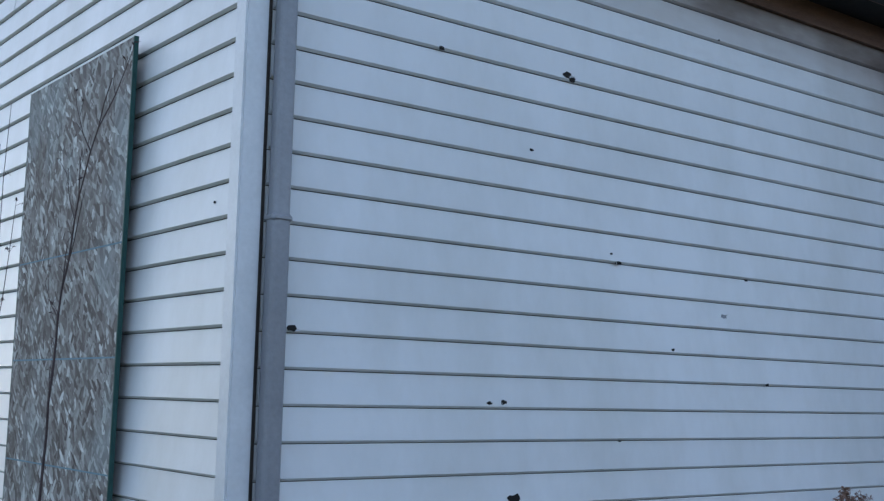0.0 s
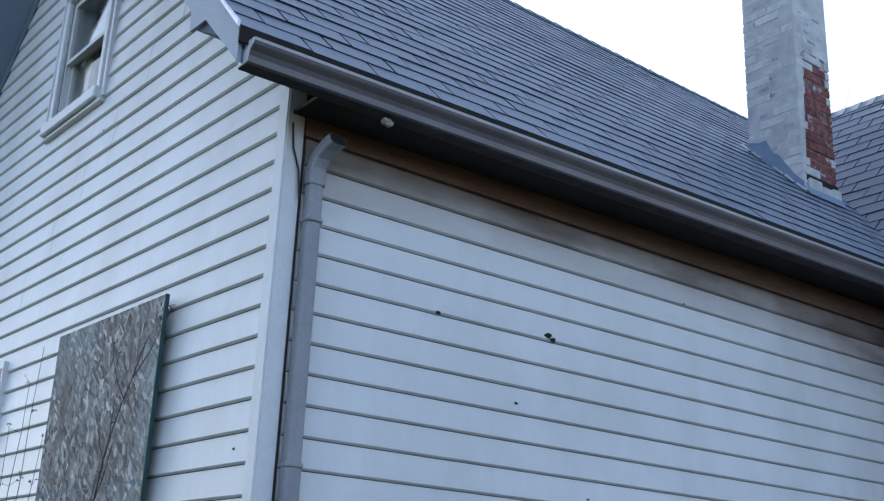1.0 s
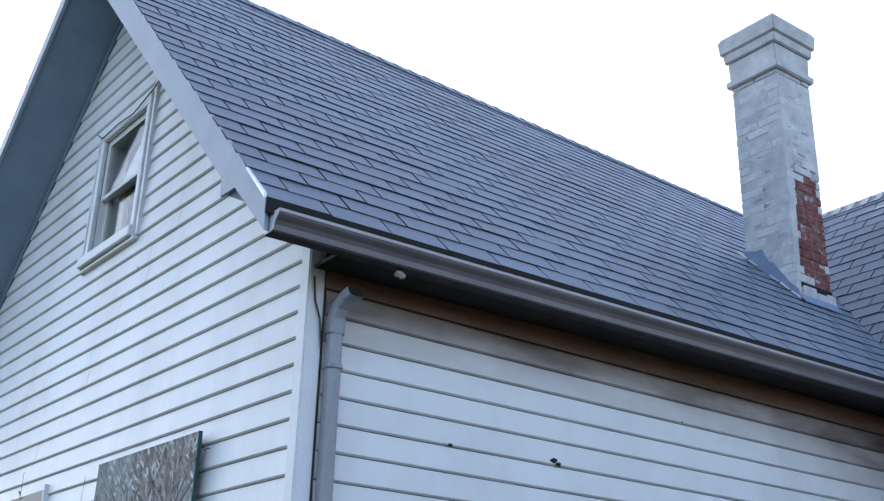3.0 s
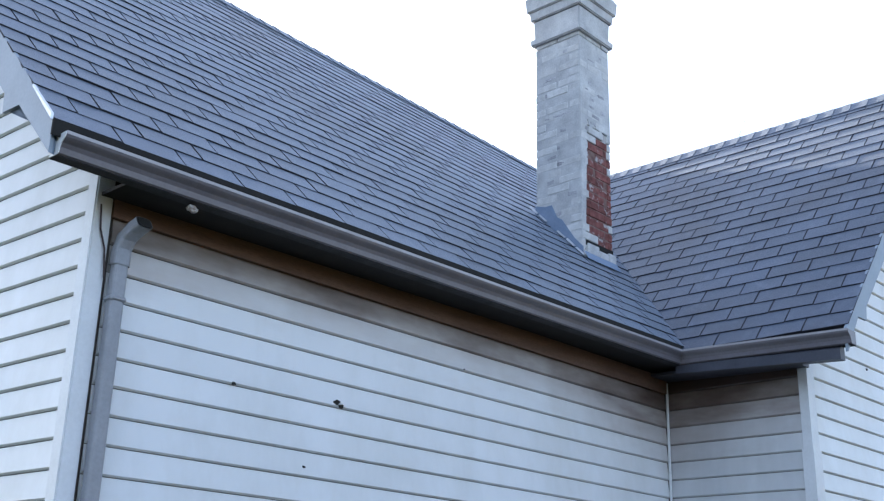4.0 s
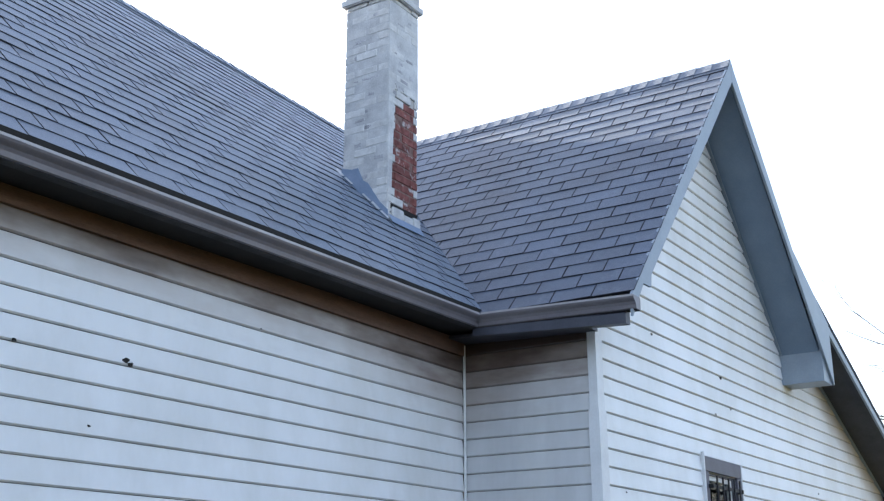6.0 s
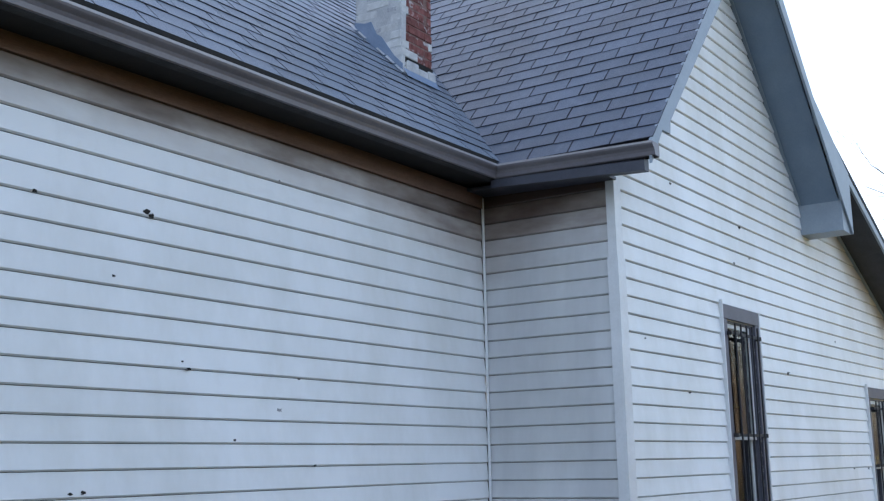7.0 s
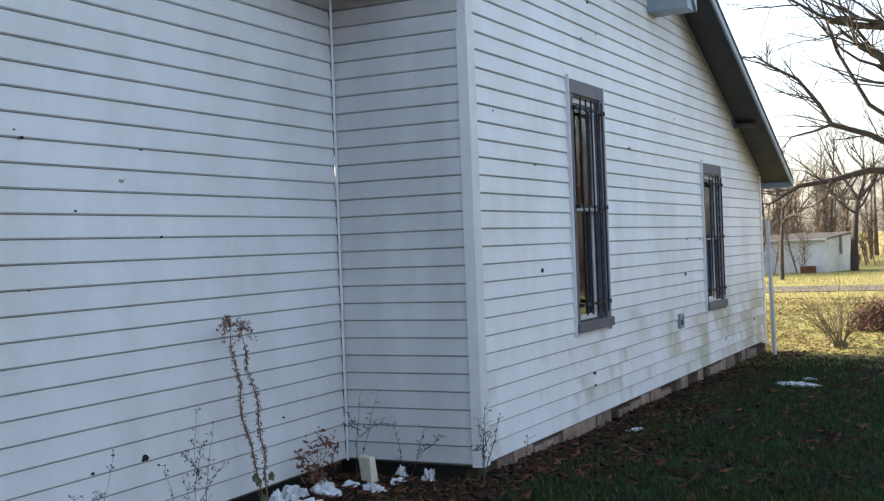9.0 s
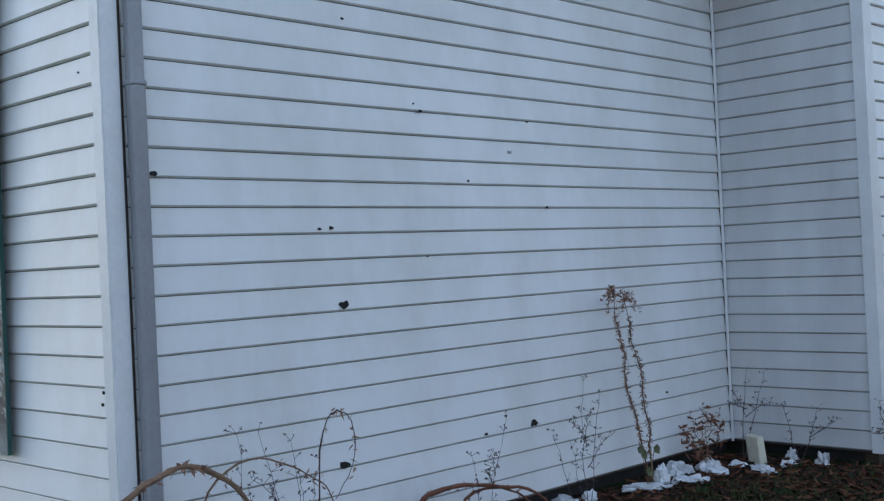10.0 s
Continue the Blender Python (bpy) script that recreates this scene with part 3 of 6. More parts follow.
fixed("frieze_board", boxed(0.062, LX - 0.02, -0.026, 0.0, 3.366, 3.476), FRIEZE, eave, "stained brown frieze board")
# the overhang's deep shade is carried by this soffit's near-black colour
eave_run("soffit_board", 0.0, LX, -0.212, 0.14, 3.436, 3.45, SOFFIT_DARK, "soffit boards coloured near-black for the deep eave shade")
eave_run("fascia_board", -0.30, 4.07, -0.233, -0.214, 3.43, 3.53, FRIEZE, "brown fascia board")
# black strips stand in for the shaded gap between shingles and gutter
eave_run("drip_edge", -0.385, 4.03, -0.302, -0.292, 3.49, 3.552, DARK, "near-black strip for the shaded gap above the gutter")
fixed("drip_edge", boxed(4.062, 4.072, RAKE2 + 0.02, -0.31, 3.52, 3.598), DARK, eave, "near-black strip for the shaded gap above the gutter")
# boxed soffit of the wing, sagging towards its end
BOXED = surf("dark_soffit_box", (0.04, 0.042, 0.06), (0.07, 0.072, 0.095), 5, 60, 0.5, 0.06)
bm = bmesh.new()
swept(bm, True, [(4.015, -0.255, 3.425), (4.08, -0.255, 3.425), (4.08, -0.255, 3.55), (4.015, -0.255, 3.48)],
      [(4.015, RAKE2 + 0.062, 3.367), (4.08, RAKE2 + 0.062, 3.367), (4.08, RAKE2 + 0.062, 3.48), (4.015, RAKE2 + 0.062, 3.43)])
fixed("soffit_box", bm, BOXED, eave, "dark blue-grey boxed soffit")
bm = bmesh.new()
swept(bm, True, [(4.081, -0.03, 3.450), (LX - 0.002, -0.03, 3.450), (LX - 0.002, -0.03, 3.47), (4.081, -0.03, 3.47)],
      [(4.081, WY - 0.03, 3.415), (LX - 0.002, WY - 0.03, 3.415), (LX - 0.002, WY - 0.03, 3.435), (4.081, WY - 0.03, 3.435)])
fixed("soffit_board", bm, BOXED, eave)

# ---- gutters and downspout ----
GB, GT = 3.424, 3.503
GPROF = [(0.0, GT), (0.0, GB), (0.058, GB), (0.065, GB + 0.004), (0.069, GB + 0.026), (0.078, GB + 0.042), (0.092, GB + 0.053), (0.099, GB + 0.060), (0.102, GB + 0.067), (0.102, GT),
         (0.095, GT), (0.095, GB + 0.069), (0.088, GB + 0.060), (0.073, GB + 0.048), (0.062, GB + 0.030), (0.058, GB + 0.008), (0.008, GB + 0.008), (0.008, GT)]
LIP = [(0.090, GT - 0.004), (0.1045, GT - 0.009), (0.1055, GT + 0.003), (0.090, GT + 0.004)]
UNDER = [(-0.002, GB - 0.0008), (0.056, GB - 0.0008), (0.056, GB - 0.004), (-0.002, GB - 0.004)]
G1Y, G2X, GX0, GY1 = -0.236, 4.068, -0.345, RAKE2 - 0.012
FALL = 0.033                             # the wing's gutter drops towards its end
gutter = thing("gutter", (1.8, -0.28, GB), "taupe enamelled metal gutter along the eaves", "gutter")
main_run = lambda prof: ([(GX0, G1Y - d, z) for d, z in prof], [(G2X - d, G1Y - d, z + RISE) for d, z in prof])
wing_run = lambda prof: ([(G2X - d, G1Y - d, z + RISE) for d, z in prof], [(G2X - d, GY1, z + RISE - FALL) for d, z in prof])
troughs = []
for run in (main_run, wing_run):
    bm = bmesh.new()
    swept(bm, False, *run(GPROF))
    troughs.append(fixed("trough", bm, GUTTER, gutter))
    # pale lip: the sky's highlight along the rolled edge, given as colour
    bm = bmesh.new()
    swept(bm, True, *run(LIP))
    part("front_lip", bm, LIP_HIGHLIGHT, troughs[-1], "rolled lip with its sky highlight in pale colour")
    # near-black strip puts the underside's shade into colour
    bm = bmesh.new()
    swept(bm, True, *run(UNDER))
    part("gutter_underside", bm, UNDER_SHADE, troughs[-1], "near-black strip for the shade under the gutter")
cap = GPROF[:10]
bm = bmesh.new()
poly_prism(bm, [(GX0 - 0.004, G1Y - d * 1.01, z) for d, z in cap], (0.0035, 0, 0))
part("end_cap", bm, TRIM, troughs[0], "pale end cap")
bm = bmesh.new()
poly_prism(bm, [(G2X - d * 1.01, GY1 - 0.004, z + RISE - FALL) for d, z in cap], (0, 0.0035, 0))
part("end_cap", bm, GUTTER, troughs[1])
bm = bmesh.new()
bmesh.ops.create_icosphere(bm, subdivisions=2, radius=0.024)
for v in bm.verts:
    v.co = Vector((0.272 + v.co.x * 1.1, G1Y - 0.03 + v.co.y * 0.7, 3.404 + v.co.z * 0.6)) + v.co * (0.5 * noise.noise(v.co * 60))
fixed("gutter_outlet", bm, TIN, gutter, "torn rusty outlet stub under the gutter")

downspout = thing("downspout", (0.102, -0.06, 0.12), "grey enamelled metal downspout beside the corner post", "downspout")


def spout_section(c, w, d, ux, uy):
    """A rounded rectangular section."""
    out = []
    for k in range(16):
        a = 2 * math.pi * (k + 0.5) / 16
        p = (abs(math.cos(a)) ** 0.5 * math.copysign(1, math.cos(a)) * w, abs(math.sin(a)) ** 0.5 * math.copysign(1, math.sin(a)) * d)
        out.append(Vector(c) + Vector(ux) * p[0] + Vector(uy) * p[1])
    return out


def spout_run(pts, name, w=0.033, d=0.028):
    bm = bmesh.new()
    rings = []
    for c, ux, uy in pts:
        rings.append([bm.verts.new(p) for p in spout_section(c, w, d, ux, uy)])
    for a, b in zip(rings, rings[1:]):
        for k in range(16):
            bm.faces.new((a[k - 1], a[k], b[k], b[k - 1]))
    if name == "mouth":
        bm.faces.new(rings[-1])
    return fixed(name, bm, DARK if name == "mouth" else SPOUT, downspout)


X, Y = (1, 0, 0), (0, 1, 0)
SX = 0.102
spout_run([((SX, -0.052, z), X, Y) for z in (0.16, 1.2, 2.127)], "lower_pipe")
spout_run([((SX, -0.052, z), X, Y) for z in (2.10, 2.7, 3.18)], "upper_pipe", 0.031, 0.026)
spout_run([((SX, -0.052, 3.16), X, Y), ((SX, -0.053, 3.225), X, Y), ((SX + 0.008, -0.068, 3.275), (1, 0, 0), (0, 0.86, 0.5)), ((SX + 0.024, -0.105, 3.315), (1, 0, 0), (0, 0.5, 0.86)), ((SX + 0.036, -0.14, 3.335), (1, 0, 0), (0, 0.5, 0.86))], "elbow", 0.036, 0.030)
spout_run([((SX + 0.0362, -0.1405, 3.3352), (1, 0, 0), (0, 0.5, 0.86)), ((SX + 0.037, -0.1415, 3.336), (1, 0, 0), (0, 0.5, 0.86))], "mouth", 0.031, 0.025)
for z in (2.117, 3.02):
    bm = boxed(SX - 0.037, SX + 0.037, -0.084, -0.016, z - 0.014, z + 0.014, 0.010)
    fixed("strap", bm, SPOUT, downspout)
bm = bmesh.new()
tube(bm, [(0.0, -0.03, 3.40), (0.012, -0.028, 3.3), (0.04, -0.03, 3.22), (0.05, -0.035, 3.1)], 0.004, 5)
tagged(link(bm, "wire", TWIG), "thin dark wire hanging at the corner under the eave", "wire")


# ---- corner posts ----
bm = bmesh.new()
poly_prism(bm, [(-0.022, -0.022, SILL - 0.01), (0.058, -0.022, SILL - 0.01), (0.058, 0.0, SILL - 0.01), (0.0, 0.0, SILL - 0.01), (-0.004, 0.048, SILL - 0.01), (-0.026, 0.048, SILL - 0.01)], (0, 0, 3.56 - SILL))
tagged(link(soft(bm, 0.006, 2), "corner_post", TRIM), "white vinyl outside corner post with a rounded edge", "corner post", kind="structure")
bm = bmesh.new()
poly_prism(bm, [(LX - 0.024, WY - 0.024, SILL - 0.01), (LX + 0.088, WY - 0.024, SILL - 0.01), (LX + 0.088, WY, SILL - 0.01), (LX, WY, SILL - 0.01), (LX, WY + 0.049, SILL - 0.01), (LX - 0.024, WY + 0.049, SILL - 0.01)], (0, 0, 2.93 - SILL))
poly_prism(bm, [(LX - 0.017, WY - 0.017, 2.92), (LX + 0.082, WY - 0.017, 2.92), (LX + 0.082, WY, 2.92), (LX, WY, 2.92), (LX, WY + 0.042, 2.92), (LX - 0.017, WY + 0.042, 2.92)], (0, 0, 0.55))
tagged(link(bm, "corner_post", TRIM), "white vinyl corner post of the wing with a lapped joint", "corner post", kind="structure")
bm = boxed(FX - 0.06, FX + 0.02, WY + wing_y(FX) - 0.02, WY + wing_y(FX), SILL - 0.01, under2(FX), 0.004)
tagged(link(bm, "corner_post", TRIM), "white vinyl corner post at the far end of the wing", "corner post", kind="structure")
bm = bmesh.new()
tube(bm, [(LX - 0.022, -0.022, z) for z in (0.16, 1.2, 2.3, 3.44)], 0.0095, 8)
tagged(link(bm, "corner_trim", TRIM), "thin pale inside corner trim between two siding walls", "trim", kind="structure")

# ---- windows ----
def sbox(side, u0, u1, d0, d1, z0, z1, bevel=0.0):
    bm = bmesh.new()
    poly_prism(bm, [side.at(u0, d0, z0), side.at(u1, d0, z0), side.at(u1, d1, z0), side.at(u0, d1, z0)], (0, 0, z1 - z0))
    return soft(bm, bevel) if bevel else bm


def sash(side, win, a, b, p, q, d, rail, name, glass):
    """A sash with four rails and its pane."""
    bm = bmesh.new()
    for u0, u1, z0, z1 in ((a, b, q - rail, q), (a, b, p, p + rail), (a, a + rail, p + rail, q - rail), (b - rail, b, p + rail, q - rail)):
        poly_prism(bm, [side.at(u0, d - 0.03, z0), side.at(u1, d - 0.03, z0), side.at(u1, d, z0), side.at(u0, d, z0)], (0, 0, z1 - z0))
    frame_ob = fixed(name, bm, SASH, win, "white sash frame")
    pane = part("pane", sbox(side, a + rail, b - rail, d - 0.018, d - 0.014, p + rail, q - rail), glass, frame_ob, "dark reflecting glass pane")
    pane.visible_shadow = False


def window(side, opening, name, label, head=0.11, jamb=0.085, foot=0.075, casing=None, bars=0, split=0.5, recess=0.018, rail=0.034, glass=None):
    a, b, p, q = opening
    casing = casing or CASING
    win = tagged(new_at(name, side.at((a + b) / 2, 0.0, p)), label, "window", kind="structure")
    fixed("head_casing", sbox(side, a - jamb, b + jamb, -0.003, 0.030, q, q + head, 0.004), casing, win)
    for u0, u1 in ((a - jamb, a), (b, b + jamb)):
        fixed("side_casing", sbox(side, u0, u1, -0.003, 0.028, p, q, 0.004), casing, win)
    fixed("window_sill", sbox(side, a - jamb - 0.012, b + jamb + 0.012, -0.003, 0.058, p - foot, p - 0.001, 0.006), casing, win)
    for u in (a - jamb - 0.014, b + jamb):
        fixed("j_channel", sbox(side, u, u + 0.014, -0.003, 0.036, p - foot - 0.03, q + head + (0.03 if u < a else 0.002), 0.003), TRIM, win, "thin white channel")
    for u0, u1 in ((a, a + 0.018), (b - 0.018, b)):
        fixed("jamb_liner", sbox(side, u0, u1, -0.138, -0.004, p, q), casing, win)
    fixed("head_liner", sbox(side, a + 0.018, b - 0.018, -0.138, -0.004, q - 0.018, q), casing, win)
    mid = p + (q - p) * split
    sash(side, win, a + 0.019, b - 0.019, mid - 0.02, q - 0.019, -recess, rail, "upper_sash", glass or GLASS)
    sash(side, win, a + 0.019, b - 0.019, p + 0.001, mid + 0.018, -recess - 0.034, rail + 0.004, "lower_sash", glass or GLASS)
    if bars:
        grille = fixed("bar_frame", sbox(side, a - 0.02, b + 0.02, 0.050, 0.060, q - 0.12, q - 0.095), IRON, win, "black iron security bars")
        for z in (p + 0.12, mid):
            fixed("cross_bar", sbox(side, a - 0.02, b + 0.02, 0.050, 0.060, z, z + 0.022), IRON, win)
        for k in range(bars):
            u = a + (b - a) * (k + 0.5) / bars
            bm = bmesh.new()
            tube(bm, [side.at(u, 0.064, z) for z in (p + 0.05, mid, q - 0.03)], 0.0075, 6)
            fixed("upright_bar", bm, IRON, win)
        for u in (a - 0.024, b - 0.004):
            for z in (q - 0.12, mid, p + 0.12):
                part("bracket", sbox(side, u, u + 0.02, 0.026, 0.066, z - 0.004, z + 0.026), IRON, grille)
    return win


window(wing_side, shift(WIN1), "window_1", "tall double-hung window with grey trim behind black iron bars", bars=5)
window(wing_side, shift(WIN2), "window_2", "smaller double-hung window with grey trim behind black iron bars", bars=5, foot=0.08)
window(gable_side, WIN_LOW, "window_3", "double-hung window with grey trim reflecting the bright sky", bars=0)
attic = window(gable_side, WIN_ATTIC, "window_4", "attic window with peeling white frame and half drawn blind", head=0.05, jamb=0.05, foot=0.07, casing=TRIM, recess=0.004, rail=0.024, glass=GLASS_DULL)
fixed("sill_board", sbox(gable_side, 1.892, 2.689, 0.0, 0.035, 4.158, 4.178, 0.003), SASH, attic)
bm = bmesh.new()
poly_prism(bm, [gable_side.at(2.02, -0.036, 4.655), gable_side.at(2.41, -0.036, 4.655), gable_side.at(2.031, -0.036, 5.010)], (0.004, 0, 0))
fixed("blind", bm, BLIND, attic, "white blind hanging askew")
fixed("inner_post", sbox(gable_side, 2.383, 2.477, -0.105, -0.075, 4.24, 4.70), surf("tan_wood", (0.30, 0.26, 0.21), (0.42, 0.37, 0.30), 6, 60, 0.8), attic)
bm = bmesh.new()
tube(bm, [gable_side.at(u, 0.04, z) for u, z in ((1.758, 5.18), (1.892, 5.13), (2.16, 5.07), (2.383, 5.09), (2.628, 5.08), (2.717, 5.14))], 0.004, 5)
tagged(link(bm, "wire", TWIG), "loose dark wire strung over the attic window", "wire")
strip = tagged(link(sbox(gable_side, 1.867, 1.89, 0.0, 0.032, 4.18, 5.24, 0.003), "corner_strip", TRIM), "loose white siding channel beside the attic window", "trim", kind="structure")

# ---- particle board leaning over a window ----
osb = thing("osb_sheet", (-0.05, 1.30, 0.68), "weathered grey particle board sheet with green painted edges", "board")
fixed("panel", boxed(-0.060, -0.046, 0.752, 1.842, 0.68, 2.862), OSB, osb)
fixed("edge_band", boxed(-0.0620, -0.0440, 0.745, 0.7515, 0.68, 2.863), GREEN, osb, "dark green painted edge")
fixed("edge_band", boxed(-0.0605, -0.0455, 1.842, 1.847, 0.68, 2.863), GREEN, osb, "dark green painted edge")
LINE = surf("blue_marking", (0.12, 0.22, 0.28), (0.20, 0.30, 0.35), 30, 200, 0.9)
for z in (2.10, 1.69, 1.28, 1.08):
    fixed("nailing_line", boxed(-0.0606, -0.0600, 0.757, 1.837, z, z + 0.006), LINE, osb)
osb.rotation_euler.z = SKEW
osb.location.x -= TS * 1.30

# ---- chimney ----
CX0, CX1, CY0, CY1, CTOP = 4.155, 4.555, 0.55, 0.97, 6.325
chimney = thing("chimney", (4.34, 0.76, 4.2), "tall square brick chimney with flaking grey paint and exposed red bricks", "chimney")
fixed("core", boxed(CX0 + 0.014, CX1 - 0.014, CY0 + 0.014, CY1 - 0.014, 4.1, CTOP), MORTAR, chimney)
ROW = 0.0675
fixed("bare_bed", boxed(CX0 + 0.09, CX1 - 0.012, CY0 + 0.009, CY0 + 0.03, 4.2, 5.40), surf("dirty_red_mortar", (0.12, 0.065, 0.055), (0.26, 0.17, 0.15), 22, 140, 0.95), chimney)


def brick_mesh(name, sx, sy, sz, material):
    bm = bmesh.new()
    box(bm, -sx / 2, sx / 2, -sy / 2, sy / 2, -sz / 2, sz / 2)
    soft(bm, 0.005)
    me = bpy.data.meshes.new(name)
    bm.to_mesh(me)
    bm.free()
    me.materials.append(material)
    return me


def piece(name, me, m, parent):
    ob = new(name, me)
    ob.parent = parent
    ob.matrix_parent_inverse = Matrix.Translation(-parent.location)
    ob.matrix_basis = m
    return ob


rnd = random.Random(5)
BR = {(ax, ln, red): brick_mesh("brick", ln if ax == "x" else 0.05, ln if ax == "y" else 0.05, ROW - 0.007, BRICK_RED if red else BRICK_PAINTED)
      for ax in "xy" for ln in (0.20, 0.095) for red in (0, 1)}
zr, row = 4.20, 0
while zr < CTOP - 0.02:
    for ax, lo, hi, fix, out in (("x", CX0, CX1, CY0 + 0.025, -1), ("y", CY0, CY1, CX0 + 0.025, -1), ("x", CX0, CX1, CY1 - 0.025, 1), ("y", CY0, CY1, CX1 - 0.025, 1)):
        s, odd = lo + 0.002, row % 2 == (0 if ax == "x" else 1)
        run = ([0.20, 0.20] if odd else [0.095, 0.20, 0.095])
        gap = (hi - lo - 0.004 - sum(run)) / max(1, len(run) - 1)
        for ln in run:
            c = s + ln / 2
            s += ln + gap
            front = ax == "x" and out < 0
            rel = (c - CX0) / (CX1 - CX0)
            red = front and zr < 5.44 and rnd.random() < (rel - 0.02) / 0.32 - max(0, zr - 5.18) * 1.2
            red = (red or (ax == "y" and out > 0 and zr < 5.34)) and rnd.random() > 0.07
            proud = rnd.uniform(-0.002, 0.004) - (0.007 if red else 0) + (rnd.random() < 0.06) * 0.004
            if front and rel > 0.75 and 4.40 < zr < 5.75 and rnd.random() < 0.35:
                proud -= 0.02
            p = (c, fix + out * proud, zr) if ax == "x" else (fix + out * proud, c, zr)
            piece("brick", BR[(ax, ln, int(red))], Matrix.Translation(p) @ Matrix.Rotation(rnd.uniform(-0.012, 0.012), 4, "Z"), chimney)
    zr, row = zr + ROW, row + 1


def ring_block(z0, z1, g0, g1, name, material=STUCCO):
    """A square block that flares from g0 to g1 past the shaft."""
    bm = bmesh.new()
    lo = [(CX0 - g0, CY0 - g0, z0), (CX1 + g0, CY0 - g0, z0), (CX1 + g0, CY1 + g0, z0), (CX0 - g0, CY1 + g0, z0)]
    hi = [(CX0 - g1, CY0 - g1, z1), (CX1 + g1, CY0 - g1, z1), (CX1 + g1, CY1 + g1, z1), (CX0 - g1, CY1 + g1, z1)]
    swept(bm, True, lo, hi)
    return fixed(name, soft(bm, 0.008, 2), material, chimney)


ring_block(6.294, 6.351, 0.030, 0.034, "collar")
ring_block(6.345, 6.520, 0.008, 0.013, "neck")
ring_block(6.520, 6.604, 0.031, 0.038, "lower_cap")
ring_block(6.598, 6.722, 0.054, 0.064, "upper_cap")
ring_block(6.716, 6.750, 0.057, 0.046, "cap_slab")
TOPZ = 6.252
# cement coat over much of the near face, with a ragged edge
bm = bmesh.new()
edge = [(CY0 + 0.004, 4.30), (CY0 + 0.004, TOPZ)] + [(CY1 - 0.004 - 0.02 * rnd.random(), TOPZ - 0.1 * k) for k in range(20)]
poly_prism(bm, [(CX0 - 0.0015, y, z) for y, z in edge], (0.02, 0, 0))
fixed("cement_coat", bm, STUCCO, chimney, "thin grey cement coat")
bm = bmesh.new()
low = [(CX0 + (CX1 - CX0) * k / 9, 5.44 + 0.14 * rnd.random() - 1.0 * (k < 2)) for k in range(10)]
poly_prism(bm, [(x, CY0 - 0.0015, z) for x, z in low] + [(CX1 - 0.006, CY0 - 0.0015, TOPZ), (CX0 + 0.004, CY0 - 0.0015, TOPZ)], (0, 0.02, 0))
fixed("cement_coat", bm, STUCCO, chimney, "thin grey cement coat")
# single bricks showing through the coat
WORN = {ax: brick_mesh("brick", 0.15 if ax == "x" else 0.02, 0.15 if ax == "y" else 0.02, 0.042, BRICK_WORN) for ax in "xy"}
for _ in range(30):
    z = 4.20 + ROW * int((rnd.uniform(4.76, 6.22) - 4.20) / ROW)
    piece("brick", WORN["y"], Matrix.Translation((CX0 + 0.0065 + rnd.uniform(0, 0.002), rnd.uniform(CY0 + 0.08, CY1 - 0.08), z)) @ Matrix.Rotation(rnd.uniform(-0.12, 0.12), 4, "X") @ Matrix.Diagonal((1, rnd.uniform(0.2, 0.7), rnd.uniform(0.3, 1.0), 1)), chimney)
for _ in range(14):
    z = 4.20 + ROW * int((rnd.uniform(5.54, 6.22) - 4.20) / ROW)
    piece("brick", WORN["x"], Matrix.Translation((rnd.uniform(CX0 + 0.08, CX1 - 0.08), CY0 + 0.0065 + rnd.uniform(0, 0.002), z)) @ Matrix.Rotation(rnd.uniform(-0.12, 0.12), 4, "Y") @ Matrix.Diagonal((rnd.uniform(0.2, 0.7), 1, rnd.uniform(0.3, 1.0), 1)), chimney)
bm = bmesh.new()
FOOT = lambda y: top1(y, 4) - 0.01
ragged = [(CY0 + a, d) for a, d in ((0.33, 0.11), (0.27, 0.17), (0.22, 0.11), (0.175, 0.125), (0.13, 0.10), (0.06, 0.065), (-0.008, 0.06))]
poly_prism(bm, [(CX0 - 0.007, CY1 + 0.004, FOOT(CY1)), (CX0 - 0.007, CY1 + 0.004, FOOT(CY1) + 0.07)] + [(CX0 - 0.007, y, FOOT(y) + 0.02 + d) for y, d in ragged] + [(CX0 - 0.007, CY0 - 0.008, FOOT(CY0 - 0.008))], (0.012, 0, 0))
fixed("patch_cement", bm, TAR, chimney, "blue-grey roofing cement at the foot")
for k in range(6):
    y = CY0 - 0.03 + k * 0.085
    if k == 3:
        continue
    bm = bmesh.new()
    poly_prism(bm, [(CX0 - 0.032, y, top1(y, 4) + 0.010), (CX0 - 0.032, y + 0.07, top1(y + 0.07, 4) + 0.010), (CX0 - 0.010, y + 0.07, top1(y + 0.07, 4) + 0.022 + 0.006 * (k % 2)), (CX0 - 0.010, y, top1(y, 4) + 0.020)], (0.002, 0, 0.002))
    fixed("step_flashing", bm, LEAD, chimney, "bright step flashing")
bm = bmesh.new()
poly_prism(bm, [(CX0 - 0.01, CY0 - 0.06, top1(CY0 - 0.06, 4) + 0.012), (CX1 + 0.01, CY0 - 0.06, top1(CY0 - 0.06, 4) + 0.012), (CX1 + 0.01, CY0 - 0.022, top1(CY0, 4) + 0.02), (CX0 - 0.01, CY0 - 0.022, top1(CY0, 4) + 0.02)], (0, 0, 0.004))
fixed("apron_flashing", bm, TAR, chimney, "grey apron flashing")
